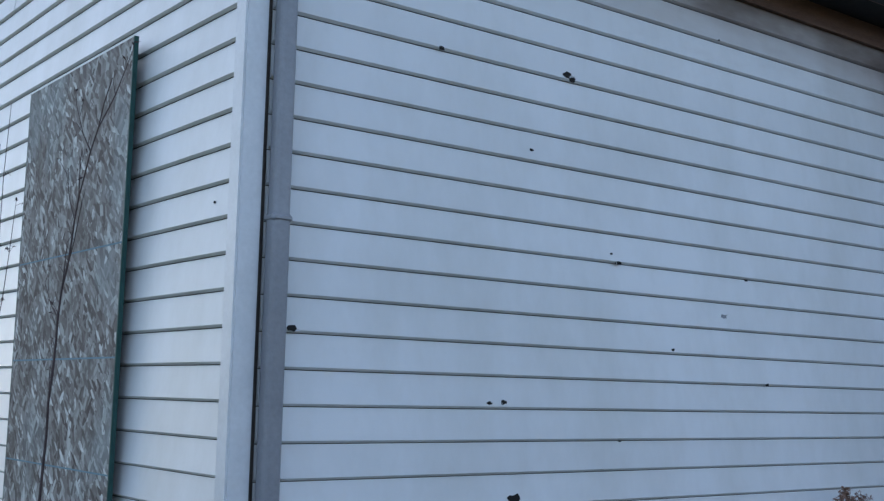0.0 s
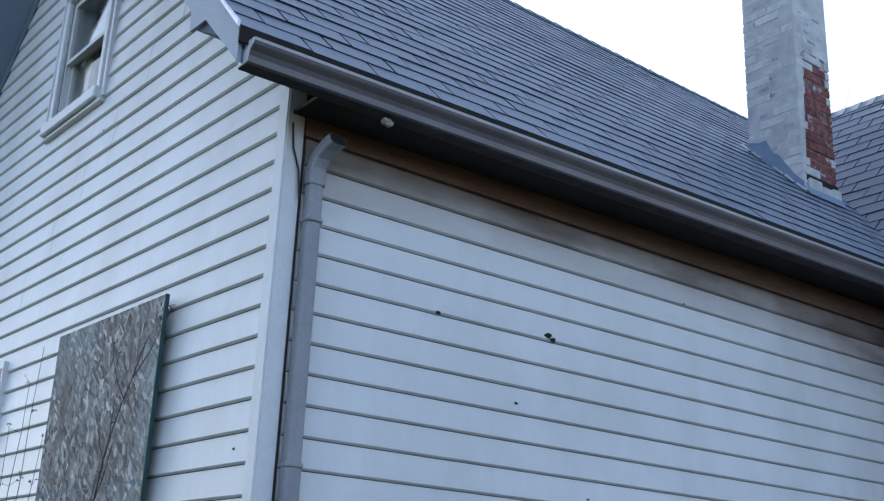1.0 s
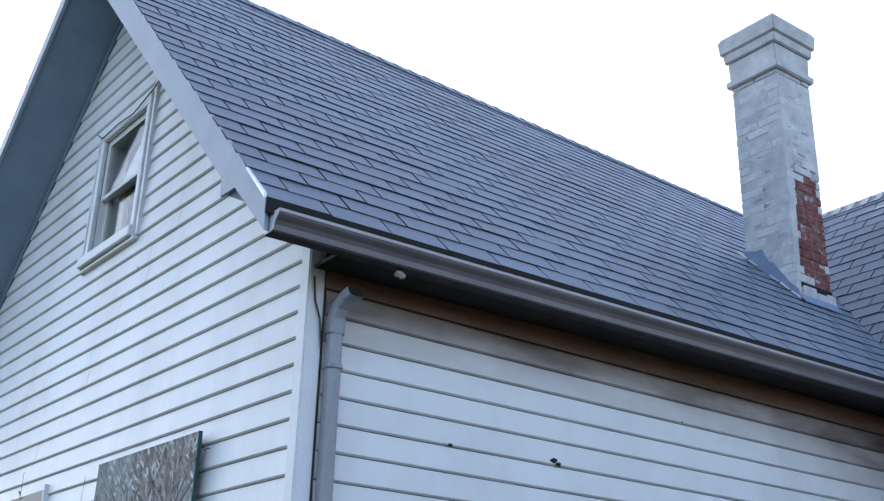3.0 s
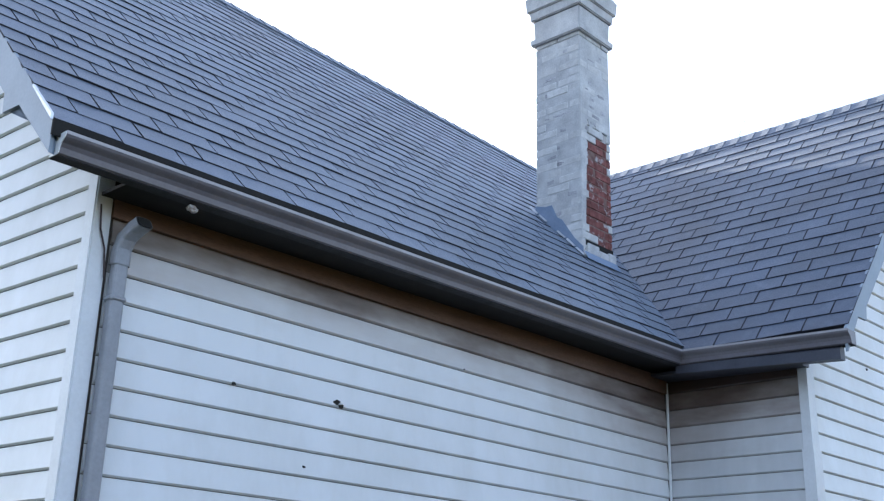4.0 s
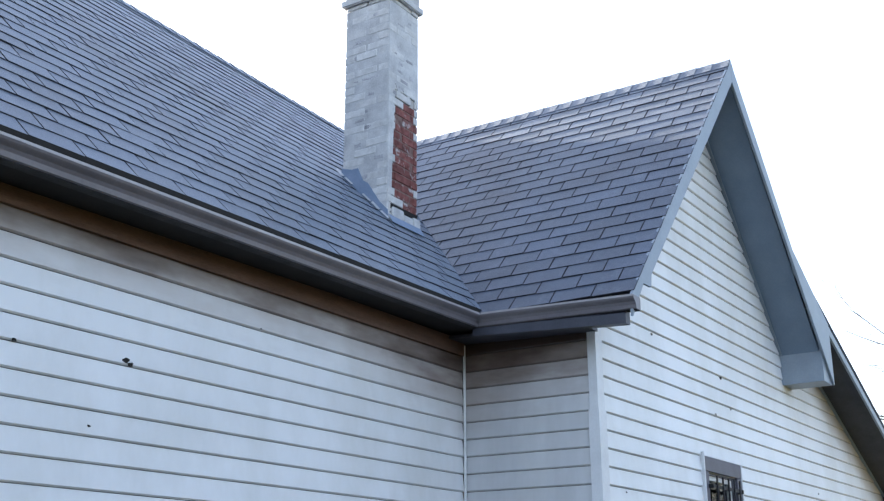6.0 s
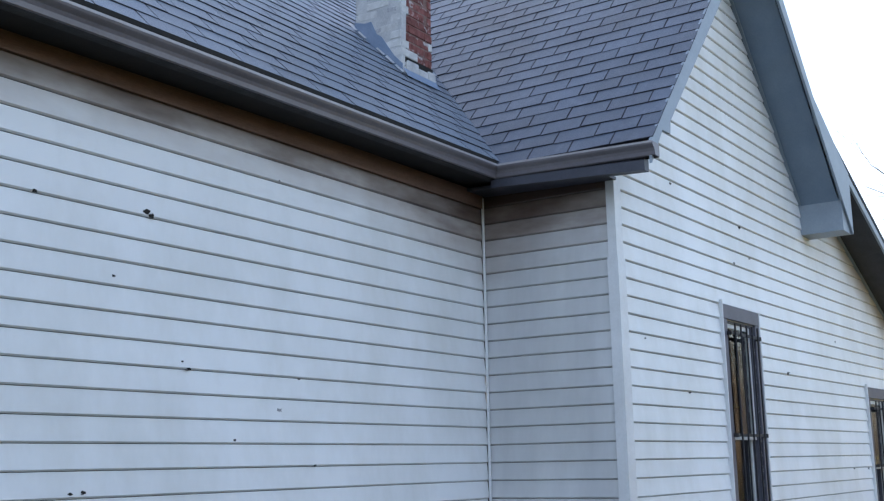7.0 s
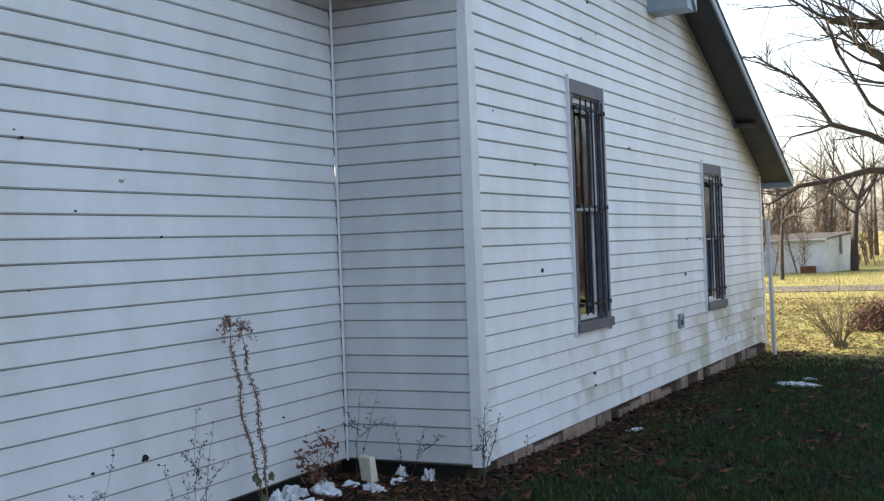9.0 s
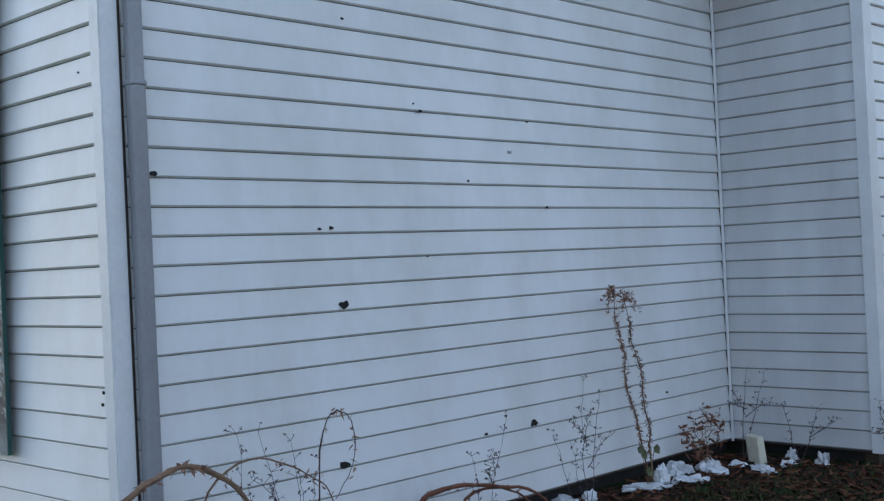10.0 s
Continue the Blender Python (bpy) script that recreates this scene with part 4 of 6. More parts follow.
for k, (a, b, h) in enumerate(((0.05, 0.19, 0.12), (0.195, 0.31, 0.095), (0.315, 0.41, 0.11))):
    zf = top1(CY0 - 0.02, 4)
    fixed("mortar_fillet", boxed(CX0 + a, CX0 + b, CY0 - 0.024, CY0 + 0.01, zf - 0.03, zf + h, 0.008), STUCCO, chimney, "pale mortar fillet")
fixed("open_joint", boxed(CX0 + 0.04, CX1 - 0.01, CY0 - 0.006, CY0 + 0.02, top1(CY0, 4) + 0.085, top1(CY0, 4) + 0.125), DARK, chimney, "dark open joint above the fillet")


# ---- shingles ----
EXPOSE, TAB = 0.1435, 0.2925
rnd = random.Random(11)


def tab_mesh(width, k):
    """One shingle tab: x along the eave, y up the slope; its butt is the thick end."""
    r, g = random.Random(k), 0.0048
    bm = bmesh.new()
    j = lambda s: r.uniform(-s, s)
    w0, w1 = -width / 2 + g, width / 2 - g
    lo = [(w0 + j(0.002), j(0.003), 0.0), (w1 + j(0.002), j(0.003), 0.0), (w1 - 0.001, EXPOSE - 0.004, 0.0), (w0 + 0.001, EXPOSE - 0.004, 0.0)]
    hi = [(x, y, z + 0.0085 if i < 2 else z + 0.005) for i, (x, y, z) in enumerate(lo)]
    swept(bm, True, lo, hi)
    me = bpy.data.meshes.new("shingle")
    bmesh.ops.recalc_face_normals(bm, faces=bm.faces)
    for f in bm.faces:
        f.material_index = 0 if f.normal.z > 0.7 else 1
    bm.to_mesh(me)
    bm.free()
    me.materials.append(SHINGLE)
    me.materials.append(SHINGLE_UNDER)
    return me


TABS = [tab_mesh(TAB, k) for k in range(5)]
HALVES = [tab_mesh(TAB / 2, 20 + k) for k in range(2)]


def shingle_slope(roof, lay, rows, span, keep):
    """Lays tabs row by row. span(row height on slope) gives start and end along the eave; keep(row) says whether its tabs are single pieces."""
    rest_v, rest_f, rest_m, count = [], [], [], 0
    for r in range(rows):
        s = r * EXPOSE
        a, b = span(s)
        u, first = a, True
        while u < b:
            half = first and r % 2
            w = TAB / 2 if half else TAB
            me = rnd.choice(HALVES if half else TABS)
            base, p = lay(u + w / 2, s + rnd.uniform(-0.004, 0.004), -0.010 + rnd.uniform(0, 0.002))
            if (p.y > RIDGE_Y - 0.09 if roof is roof_main else p.x > R2X - 0.09):
                u, first = u + w, False
                continue
            m = Matrix.Translation(p) @ base @ Matrix.Rotation(rnd.uniform(-0.008, 0.008), 4, "Z") @ Matrix.Rotation(rnd.uniform(-0.02, 0.0), 4, "X")
            if keep(r) and count < 300:
                ob = new("shingle", me)
                ob.parent, ob.matrix_basis = roof, m
                count += 1
            else:
                i = len(rest_v)
                rest_v += [m @ v.co for v in me.vertices]
                rest_f += [[i + k for k in f.vertices] for f in me.polygons]
                rest_m += [f.material_index for f in me.polygons]
            u, first = u + w, False
    if rest_v:
        me = bpy.data.meshes.new("upper_shingles")
        me.from_pydata(rest_v, [], rest_f)
        me.materials.append(SHINGLE_REST)
        me.materials.append(SHINGLE_UNDER)
        me.polygons.foreach_set("material_index", rest_m)
        tagged(new("upper_shingles", me), "", "", kind="stuff").parent = roof


def frame_of(along, up, at):
    along, up = Vector(along).normalized(), Vector(up).normalized()
    nrm = along.cross(up)
    if nrm.z < 0:
        nrm = -nrm
    return Matrix((along, up, nrm)).transposed().to_4x4(), at, nrm


def lay_main(u, s, lift):
    k = slope1(u)
    y = EAVE_Y + 0.012 + s / math.hypot(1, k)
    base, p, nrm = frame_of((1, 0, (top1(y, u + 0.1) - top1(y, u)) / 0.1), (0, 1, k), Vector((u, y, top1(y, u))))
    return base, p + nrm * lift


def lay_wing(u, s, lift):
    x = E2 - 0.025 + s / math.hypot(1, K2)
    u += wing_y(x)
    base, p, nrm = frame_of((0, 1, 0), (1, 0, K2), Vector((x, u, top2(x))))
    return base, p + nrm * lift


s1, s2 = math.hypot(1, slope1(3)), math.hypot(1, K2)
valley_x = lambda s: R2X - (R2Z - (eave_z(4) + s * slope1(4) / s1)) / K2
shingle_slope(roof_main, lay_main, 31, lambda s: (RAKE1 - 0.008 - TS * (EAVE_Y + s / s1), min(valley_x(s) + 0.25, MAIN_END)), lambda r: r < 18)
valley_y = lambda s: EAVE_Y + (R2Z - K2 * (R2X - E2) + s * K2 / s2 - eave_z(4)) / slope1(5)
shingle_slope(roof_wing, lay_wing, 24, lambda s: (RAKE2 - 0.008, valley_y(s) + 0.30), lambda r: True)
for a, b, roof, ax in ((RAKE1 - TS * RIDGE_Y, 6.5, roof_main, 0), (RAKE2 + wing_y(R2X), 2.7, roof_wing, 1)):
    u = a
    while u < b:
        bm = bmesh.new()
        for sgn in (-1, 1):
            if ax == 0:
                k, z = slope1(u) if sgn < 0 else KL, ridge_z(u)
                poly_prism(bm, [(u, RIDGE_Y, z + 0.014), (u + 0.19, RIDGE_Y, z + 0.001), (u + 0.19, RIDGE_Y + sgn * 0.11, z - 0.11 * k + 0.001), (u, RIDGE_Y + sgn * 0.11, z - 0.11 * k + 0.014)], (0, 0, -0.008))
            else:
                poly_prism(bm, [(R2X, u, R2Z + 0.010), (R2X, u + 0.19, R2Z + 0.003), (R2X + sgn * 0.09, u + 0.19, R2Z - 0.09 * K2 + 0.003), (R2X + sgn * 0.09, u, R2Z - 0.09 * K2 + 0.010)], (0, 0, -0.008))
        part("ridge_shingle", bm, SHINGLE, roof)
        u += 0.145

# ---- holes and marks in the siding ----
rnd = random.Random(3)


def hole(side, wall, u, z, size, kind="dark"):
    """A ragged puncture with a curled lip."""
    d = 0.0158 - 0.0115 * (((z - side.z0) / COURSE) % 1.0)
    n = 11
    ring = []
    for k in range(n):
        a = 2 * math.pi * k / n
        r = size * rnd.uniform(0.5, 1.0)
        ring.append((u + r * math.cos(a), z + 0.6 * r * math.sin(a)))
    bm = bmesh.new()
    poly_prism(bm, [side.at(p, d - 0.003, q) for p, q in ring], side.n * 0.0045)
    part("puncture", bm, DARK if kind == "dark" else SPOUT, wall)
    if size > 0.016:
        bm = bmesh.new()
        i = rnd.randrange(n)
        p0, p1, p2 = ring[i], ring[(i + 1) % n], ring[(i + 2) % n]
        tip = (p1[0] + 0.4 * (p1[0] - u), p1[1] + 0.4 * (p1[1] - z))
        vs = [bm.verts.new(side.at(*q)) for q in ((p0[0], d + 0.001, p0[1]), (p2[0], d + 0.001, p2[1]), (tip[0], d + 0.016, tip[1]))]
        vs2 = [bm.verts.new(v.co + side.n * -0.0015) for v in vs]
        bm.faces.new(vs), bm.faces.new(vs2[::-1])
        for k in range(3):
            bm.faces.new((vs[k - 1], vs[k], vs2[k], vs2[k - 1]))
        part("torn_lip", bm, TRIM, wall)


for u, z, s in ((0.735, 2.803, 0.016), (1.335, 2.822, 0.026), (1.362, 2.806, 0.020), (1.162, 2.500, 0.012), (0.184, 1.783, 0.020), (1.042, 1.565, 0.017), (0.977, 1.562, 0.014), (1.613, 2.115, 0.020), (1.575, 2.148, 0.008),
                (2.400, 2.108, 0.010), (1.924, 1.788, 0.012), (2.52, 1.658, 0.014), (1.097, 1.225, 0.040), (2.336, 0.535, 0.036), (3.561, 0.553, 0.015), (1.056, 0.527, 0.038), (1.968, 0.530, 0.015), (1.63, 1.424, 0.008),
                (2.226, 3.150, 0.008)):
    hole(long_side, wall_long, u * 1.006, z, s)
hole(long_side, wall_long, 2.258, 1.941, 0.020, "dent")
for u, z, s in ((5.354, 2.112, 0.018), (6.403, 0.504, 0.024), (6.392, 0.407, 0.018), (9.158, 1.181, 0.024), (9.76, 1.528, 0.016), (9.252, 1.534, 0.012), (7.453, 2.352, 0.018), (6.36, 3.156, 0.013), (6.734, 3.243, 0.01), (12.249, 0.491, 0.022), (8.951, 2.736, 0.009), (6.554, 3.478, 0.02), (5.223, 3.576, 0.011), (5.394, 1.354, 0.02), (10.746, 0.378, 0.012), (4.667, 2.43, 0.008)):
    hole(wing_side, wall_wing, u - LX, z, s * 1.5)
for u, z, s in ((0.16, 2.18, 0.008), (0.083, 0.962, 0.014), (0.087, 0.918, 0.012), (1.819, 3.964, 0.009)):
    hole(gable_side, wall_gable, u, z, s)
vent = thing("vent_box", (8.875, WY + wing_y(8.87) - 0.02, 0.70), "small broken white vent box on the siding", "vent")
for u0, u1, z0, z1 in ((8.8, 8.955, 0.775, 0.80), (8.8, 8.955, 0.655, 0.685), (8.8, 8.827, 0.685, 0.775), (8.927, 8.955, 0.685, 0.775)):
    fixed("vent_frame", sbox(wing_side, u0 - LX, u1 - LX, 0.004, 0.034, z0, z1, 0.004), SPOUT, vent)
fixed("vent_mouth", sbox(wing_side, 8.828 - LX, 8.926 - LX, 0.004, 0.018, 0.686, 0.774), DARK, vent, "dark open mouth")
fixed("vent_flap", sbox(wing_side, 8.845 - LX, 8.92 - LX, 0.020, 0.026, 0.735, 0.772), SPOUT, vent, "bent flap")

# ---- foundation stones ----
base = tagged(link(boxed(LX + 0.05, FX - 0.02, WY + 0.045, WY + 0.13, -0.3, SILL + 0.02), "foundation", SOIL), "low foundation of pale brown stones", "foundation", kind="structure")
# near-black here paints the shadow gap beneath the siding
link(boxed(LX + 0.05, LX + 0.13, WY + 0.13, 0.10, -0.3, SILL + 0.02), "foundation_core", DARK, base)
tagged(link(boxed(0.03, LX + 0.02, 0.05, 0.12, -0.3, SILL + 0.02), "foundation", DARK), "low foundation under the long wall, near-black for the shade there", "foundation", kind="structure")
rnd = random.Random(8)
x = LX + 0.01
while x < FX - 0.05:
    w = rnd.uniform(0.20, 0.46)
    if rnd.random() < 0.86:
        top = SILL + 0.012 - rnd.choice((0, 0, 0.01, 0.03, 0.05))
        bm = boxed(x, min(x + w - rnd.uniform(0.006, 0.02), FX), WY - 0.012 + rnd.uniform(0, 0.025), WY + 0.07, -0.15, top - 0.012)
        bmesh.ops.subdivide_edges(bm, edges=bm.edges[:], cuts=2, use_grid_fill=True)
        for v in bm.verts:
            v.co += noise.noise_vector(v.co * 14) * 0.010
        part("stone", bm, STONE, base)
    x += w

base.matrix_world = Matrix.Translation((LX, WY, 0)) @ Matrix.Rotation(-WSKEW, 4, "Z") @ Matrix.Translation((-LX, -WY, 0))

# ---- ground, road, yard ----
def ground_material():
    m, nt, b = nodes_of("lawn_and_leaf_litter")
    v = coords(nt)
    sep = nt.nodes.new("ShaderNodeSeparateXYZ")
    nt.links.new(v, sep.inputs[0])
    blot, fine = noise_of(nt, v, 0.8, 5.0, 0.65), noise_of(nt, v, 28.0, 5.0, 0.7)
    lawn = ramp_of(nt, fine, [(0.3, (0.008, 0.017, 0.006)), (0.55, (0.022, 0.042, 0.013)), (0.75, (0.05, 0.07, 0.024))])
    tuft = noise_of(nt, v, 5.0, 5.0, 0.7)
    straw = ramp_of(nt, math_of(nt, "ADD", math_of(nt, "MULTIPLY", fine, 0.5), math_of(nt, "MULTIPLY", tuft, 0.5)), [(0.32, (0.10, 0.085, 0.030)), (0.5, (0.36, 0.31, 0.10)), (0.7, (0.62, 0.54, 0.28))])
    soil = ramp_of(nt, fine, [(0.3, (0.006, 0.005, 0.004)), (0.7, (0.022, 0.016, 0.012))])
    bare = ramp_of(nt, noise_of(nt, v, 1.9, 4.0, 0.6), [(0.42, (0, 0, 0)), (0.58, (1, 1, 1))])
    lawn = mix_of(nt, bare, soil, lawn)
    # ground colour brightens near the shadow's edge, so it carries part of the sunlight
    out = math_of(nt, "MULTIPLY", math_of(nt, "ADD", math_of(nt, "SUBTRACT", sep.outputs[0], 12.7), math_of(nt, "MULTIPLY", blot, 2.2)), 0.8, True)
    shade(nt, b, mix_of(nt, out, lawn, straw), 1.0, fine, 0.8, 0.03)
    b.inputs["Specular IOR Level"].default_value = 0.1
    return m


axis = lambda a, b, near, far, mid: sorted({round(v, 3) for v in list(np.arange(a, b, near)) + [mid + s * far * (1.45 ** k) for k in range(16) for s in (-1, 1) if not a < mid + s * far * (1.45 ** k) < b]})
gx, gy = axis(-5.0, 17.0, 0.25, 12.0, 6.0), axis(-7.0, 5.0, 0.25, 7.0, -1.0)
verts = [(x, y, ground_z(x, y)) for y in gy for x in gx]
n = len(gx)
faces = [(j * n + i, j * n + i + 1, (j + 1) * n + i + 1, (j + 1) * n + i) for j in range(len(gy) - 1) for i in range(n - 1)]
me = bpy.data.meshes.new("ground")
me.from_pydata(verts, [], faces)
me.materials.append(ground_material())
tagged(new("ground", me), "shaded lawn with leaf litter turning to sunlit straw grass", "ground", kind="structure")
ASPHALT = surf("leaf_strewn_asphalt", (0.05, 0.04, 0.032), (0.17, 0.14, 0.11), 0.9, 14, 0.95)
bm = bmesh.new()
road_z = lambda x, y: ground_z(x, y) + 0.02
swept(bm, True, [(29.0, -70, road_z(29.0, -30) - 0.1), (32.5, -70, road_z(32.5, -30) - 0.1), (32.5, -70, road_z(32.5, 0)), (29.0, -70, road_z(29.0, 0))],
      [(29.0, 70, road_z(29.0, -30) - 0.1), (32.5, 70, road_z(32.5, -30) - 0.1), (32.5, 70, road_z(32.5, 0)), (29.0, 70, road_z(29.0, 0))])
tagged(link(bm, "road", ASPHALT), "narrow worn grey asphalt road behind the yard", "road", kind="structure")


def scatter(name, count, place, shape, material, label, seed, category=""):
    """Many small flat bits in one mesh."""
    r = random.Random(seed)
    vs, fs = [], []
    for _ in range(count):
        p = place(r)
        if p is None:
            continue
        for poly in shape(r, Vector(p)):
            i = len(vs)
            vs += poly
            fs.append(tuple(range(i, i + len(poly))))
    me = bpy.data.meshes.new(name)
    me.from_pydata(vs, [], fs)
    me.materials.append(material)
    return tagged(new(name, me), label, category, kind="stuff")


def island_colour(name, stops, rough=0.85):
    m, nt, b = nodes_of(name)
    g = nt.nodes.new("ShaderNodeNewGeometry")
    shade(nt, b, mix_of(nt, math_of(nt, "MULTIPLY", noise_of(nt, coords(nt), 60.0), 0.4), ramp_of(nt, g.outputs["Random Per Island"], stops), (0.05, 0.045, 0.03)), rough)
    b.inputs["Specular IOR Level"].default_value = 0.15
    return m


# blades and leaves past the shadow have sunlight added to their colours
GRASS = island_colour("lawn_blades", [(0.0, (0.012, 0.028, 0.009)), (0.5, (0.030, 0.066, 0.019)), (0.88, (0.060, 0.105, 0.030)), (1.0, (0.13, 0.125, 0.05))])
STRAW = island_colour("sunlit_straw_blades", [(0.0, (0.14, 0.17, 0.035)), (0.45, (0.36, 0.35, 0.10)), (0.8, (0.55, 0.47, 0.19)), (1.0, (0.68, 0.60, 0.36))])
LEAVES = island_colour("fallen_leaves", [(0.0, (0.012, 0.006, 0.004)), (0.5, (0.030, 0.012, 0.008)), (0.82, (0.10, 0.034, 0.018)), (1.0, (0.20, 0.085, 0.04))])
LEAVES_LIT = island_colour("sunlit_leaves", [(0.0, (0.09, 0.045, 0.02)), (0.5, (0.22, 0.125, 0.06)), (1.0, (0.42, 0.32, 0.20))])
outside = lambda x, y: not (-0.02 < x < LX + 0.02 and y > -0.03) and not (LX - 0.02 < x < FX + 0.03 and y > WY + wing_y(x) - 0.02)


def blade(tall):
    def made(r, p):
        a, h, w = r.uniform(0, 6.283), tall * r.uniform(0.4, 1.0), r.uniform(0.002, 0.004) * (1 + 8 * tall)
        e, lean = Vector((math.cos(a), math.sin(a), 0)) * w, Vector((r.uniform(-1, 1), r.uniform(-1, 1), 0)) * h * 0.6
        return [[p - e, p + e, p + lean + Vector((0, 0, h))]]
    return made


def leaf(size):
    def made(r, p):
        a, s, t = r.uniform(0, 6.283), size * r.uniform(0.5, 1.2), r.uniform(0.1, 0.9)
        u, v = Vector((math.cos(a), math.sin(a), r.uniform(-0.3, 0.3))) * s, Vector((-math.sin(a), math.cos(a), r.uniform(-0.2, 0.2))) * s * 0.45
        up = Vector((0, 0, 0.012 + t * s * 0.4))
        return [[p - u + up, p - v + up * 0.4, p + u * 0.2, p + u + up * 0.8], [p - u + up, p + u + up * 0.8, p + u * 0.3 + up * 0.6, p + v + up * 0.3]]
    return made


def on_ground(x0, x1, y0, y1, near=None):
    def made(r):
        x, y = r.uniform(x0, x1), r.uniform(y0, y1)
        if near is not None:
            y = y1 - (y1 - y0) * r.random() ** near
        return (x, y, ground_z(x, y) - 0.004) if outside(x, y) else None
    return made


def patchy(x0, x1, y0, y1):
    def made(r):
        x, y = r.uniform(x0, x1), r.uniform(y0, y1)
        if not outside(x, y) or (y > -1.35 and x < 11 and r.random() < 0.75) or noise.noise(Vector((x * 1.3, y * 1.3, 4))) < r.uniform(-0.7, 0.25):
            return None
        return x, y, ground_z(x, y) - 0.004
    return made


scatter("lawn_grass", 90000, patchy(3.4, 11.7, -4.2, -0.6), blade(0.06), GRASS, "dark green shaded lawn grass", 1, "grass")
scatter("lawn_grass", 80000, on_ground(11.0, 24.0, -4.0, 4.5), blade(0.055), STRAW, "sunlit yellow-green winter grass", 2, "grass")
scatter("lawn_grass", 60000, on_ground(-4.5, 3.4, -6.5, -0.45), blade(0.06), GRASS, "dark green shaded lawn grass by the corner", 7, "grass")
scatter("lawn_grass", 26000, on_ground(24.0, 46.0, -4.0, 12.0), blade(0.12), STRAW, "sunlit yellow winter grass beyond the yard", 6, "grass")
scatter("fallen_leaves", 2400, on_ground(3.0, 12.2, -4.2, WY - 0.02, 2.2), leaf(0.062), LEAVES, "brown dead leaves strewn over the lawn", 3, "leaves")
scatter("fallen_leaves", 2600, on_ground(4.4, 12.8, -1.75, -0.98, 1.2), leaf(0.058), LEAVES, "brown dead leaves drifted against the foundation", 9, "leaves")
scatter("fallen_leaves", 2300, on_ground(2.2, 4.2, -1.3, -0.02), leaf(0.045), LEAVES, "brown dead leaves heaped in the corner", 4, "leaves")
scatter("fallen_leaves", 9000, on_ground(11.9, 26.0, -3.8, 4.5), leaf(0.055), LEAVES_LIT, "brown dead leaves in the sunlit grass", 5, "leaves")


# ---- litter ----
def crumple(name, at, size, label, turn=None, seed=0, material=None):
    """A crumpled rag of paper or film."""
    r = random.Random(seed)
    bm = bmesh.new()
    bmesh.ops.create_icosphere(bm, subdivisions=3, radius=1.0)
    off = Vector((r.uniform(0, 50), r.uniform(0, 50), 0))
    for v in bm.verts:
        k = 1 + 0.55 * noise.noise(v.co * 1.6 + off) + 0.45 * noise.noise(v.co * 3.5 + off) + 0.3 * abs(noise.noise(v.co * 8 + off))
        v.co = Vector((v.co.x * size[0] * k, v.co.y * size[1] * k, max(-0.3, v.co.z) * size[2] * k))
    bmesh.ops.rotate(bm, verts=bm.verts, cent=(0, 0, 0), matrix=Matrix.Rotation(r.uniform(0, 3) if turn is None else radians(turn), 3, "Z"))
    ob = link(bm, name, material or PAPER)
    ob.location = (at[0], at[1], ground_z(at[0], at[1]) + size[2] * 0.25)
    return tagged(ob, label, "litter", "litter on the ground")


def slab_of(name, at, size, turn, lean, label, material=None):
    bm = bmesh.new()
    box(bm, -size[0] / 2, size[0] / 2, -size[1] / 2, size[1] / 2, 0, size[2])
    soft(bm, 0.006)
    r = random.Random(at[0])
    for v in bm.verts:
        v.co += Vector((r.uniform(-1, 1), r.uniform(-1, 1), r.uniform(-1, 1))) * 0.004
    ob = link(bm, name, material or PAPER)
    ob.matrix_basis = pose(at[0], at[1], ground_z(at[0], at[1]) - 0.01, lean, 0, turn)
    return tagged(ob, label, "litter", "litter on the ground")


slab_of("white_block", (3.985, -0.365), (0.115, 0.05, 0.19), 68, -6, "chipped yellowed white plastic block standing in the leaves", CREAM_BLOCK)
crumple("paper_scrap", (3.50, -0.12), (0.075, 0.06, 0.06), "crumpled white plastic scrap among dead leaves", seed=1)
crumple("paper_scrap", (3.70, -0.20), (0.075, 0.055, 0.05), "crumpled pale plastic bag among dead leaves", seed=2)
crumple("paper_scrap", (3.80, -0.49), (0.09, 0.05, 0.03), "crumpled white paper scrap among dead leaves", seed=3)
crumple("paper_scrap", (3.40, -0.17), (0.05, 0.04, 0.04), "crumpled white plastic scrap among dead leaves", seed=4)
crumple("paper_scrap", (3.36, -0.34), (0.06, 0.04, 0.03), "flattened white paper among dead leaves", seed=5)
crumple("plastic_bag", (3.22, -0.19), (0.04, 0.03, 0.08), "upright crumpled white plastic bag among dead leaves", seed=14)
crumple("paper_scrap", (3.04, -0.22), (0.14, 0.04, 0.03), "long torn strip of white plastic among dead leaves", turn=-38, seed=15)
crumple("paper_scrap", (2.66, -0.11), (0.045, 0.04, 0.04), "rounded yellowish plastic scrap among dead leaves", seed=16)
crumple("paper_scrap", (2.52, -0.08), (0.10, 0.04, 0.04), "crumpled white paper beside the wall", seed=6)
crumple("paper_scrap", (4.22, -0.46), (0.03, 0.03, 0.05), "small bluish plastic scrap against the wall", seed=7)
crumple("can", (4.10, -0.72), (0.035, 0.035, 0.06), "crushed silvery can among dead leaves", seed=8, material=LEAD)
crumple("paper_scrap", (9.40, -2.13), (0.19, 0.075, 0.03), "long crumpled white rag lying on the lawn", turn=80, seed=9)
crumple("paper_scrap", (9.95, -2.16), (0.07, 0.045, 0.02), "small white paper scrap on the lawn", seed=10)
crumple("paper_scrap", (6.38, -1.37), (0.11, 0.05, 0.018), "flat white paper scrap near the foundation", seed=11)
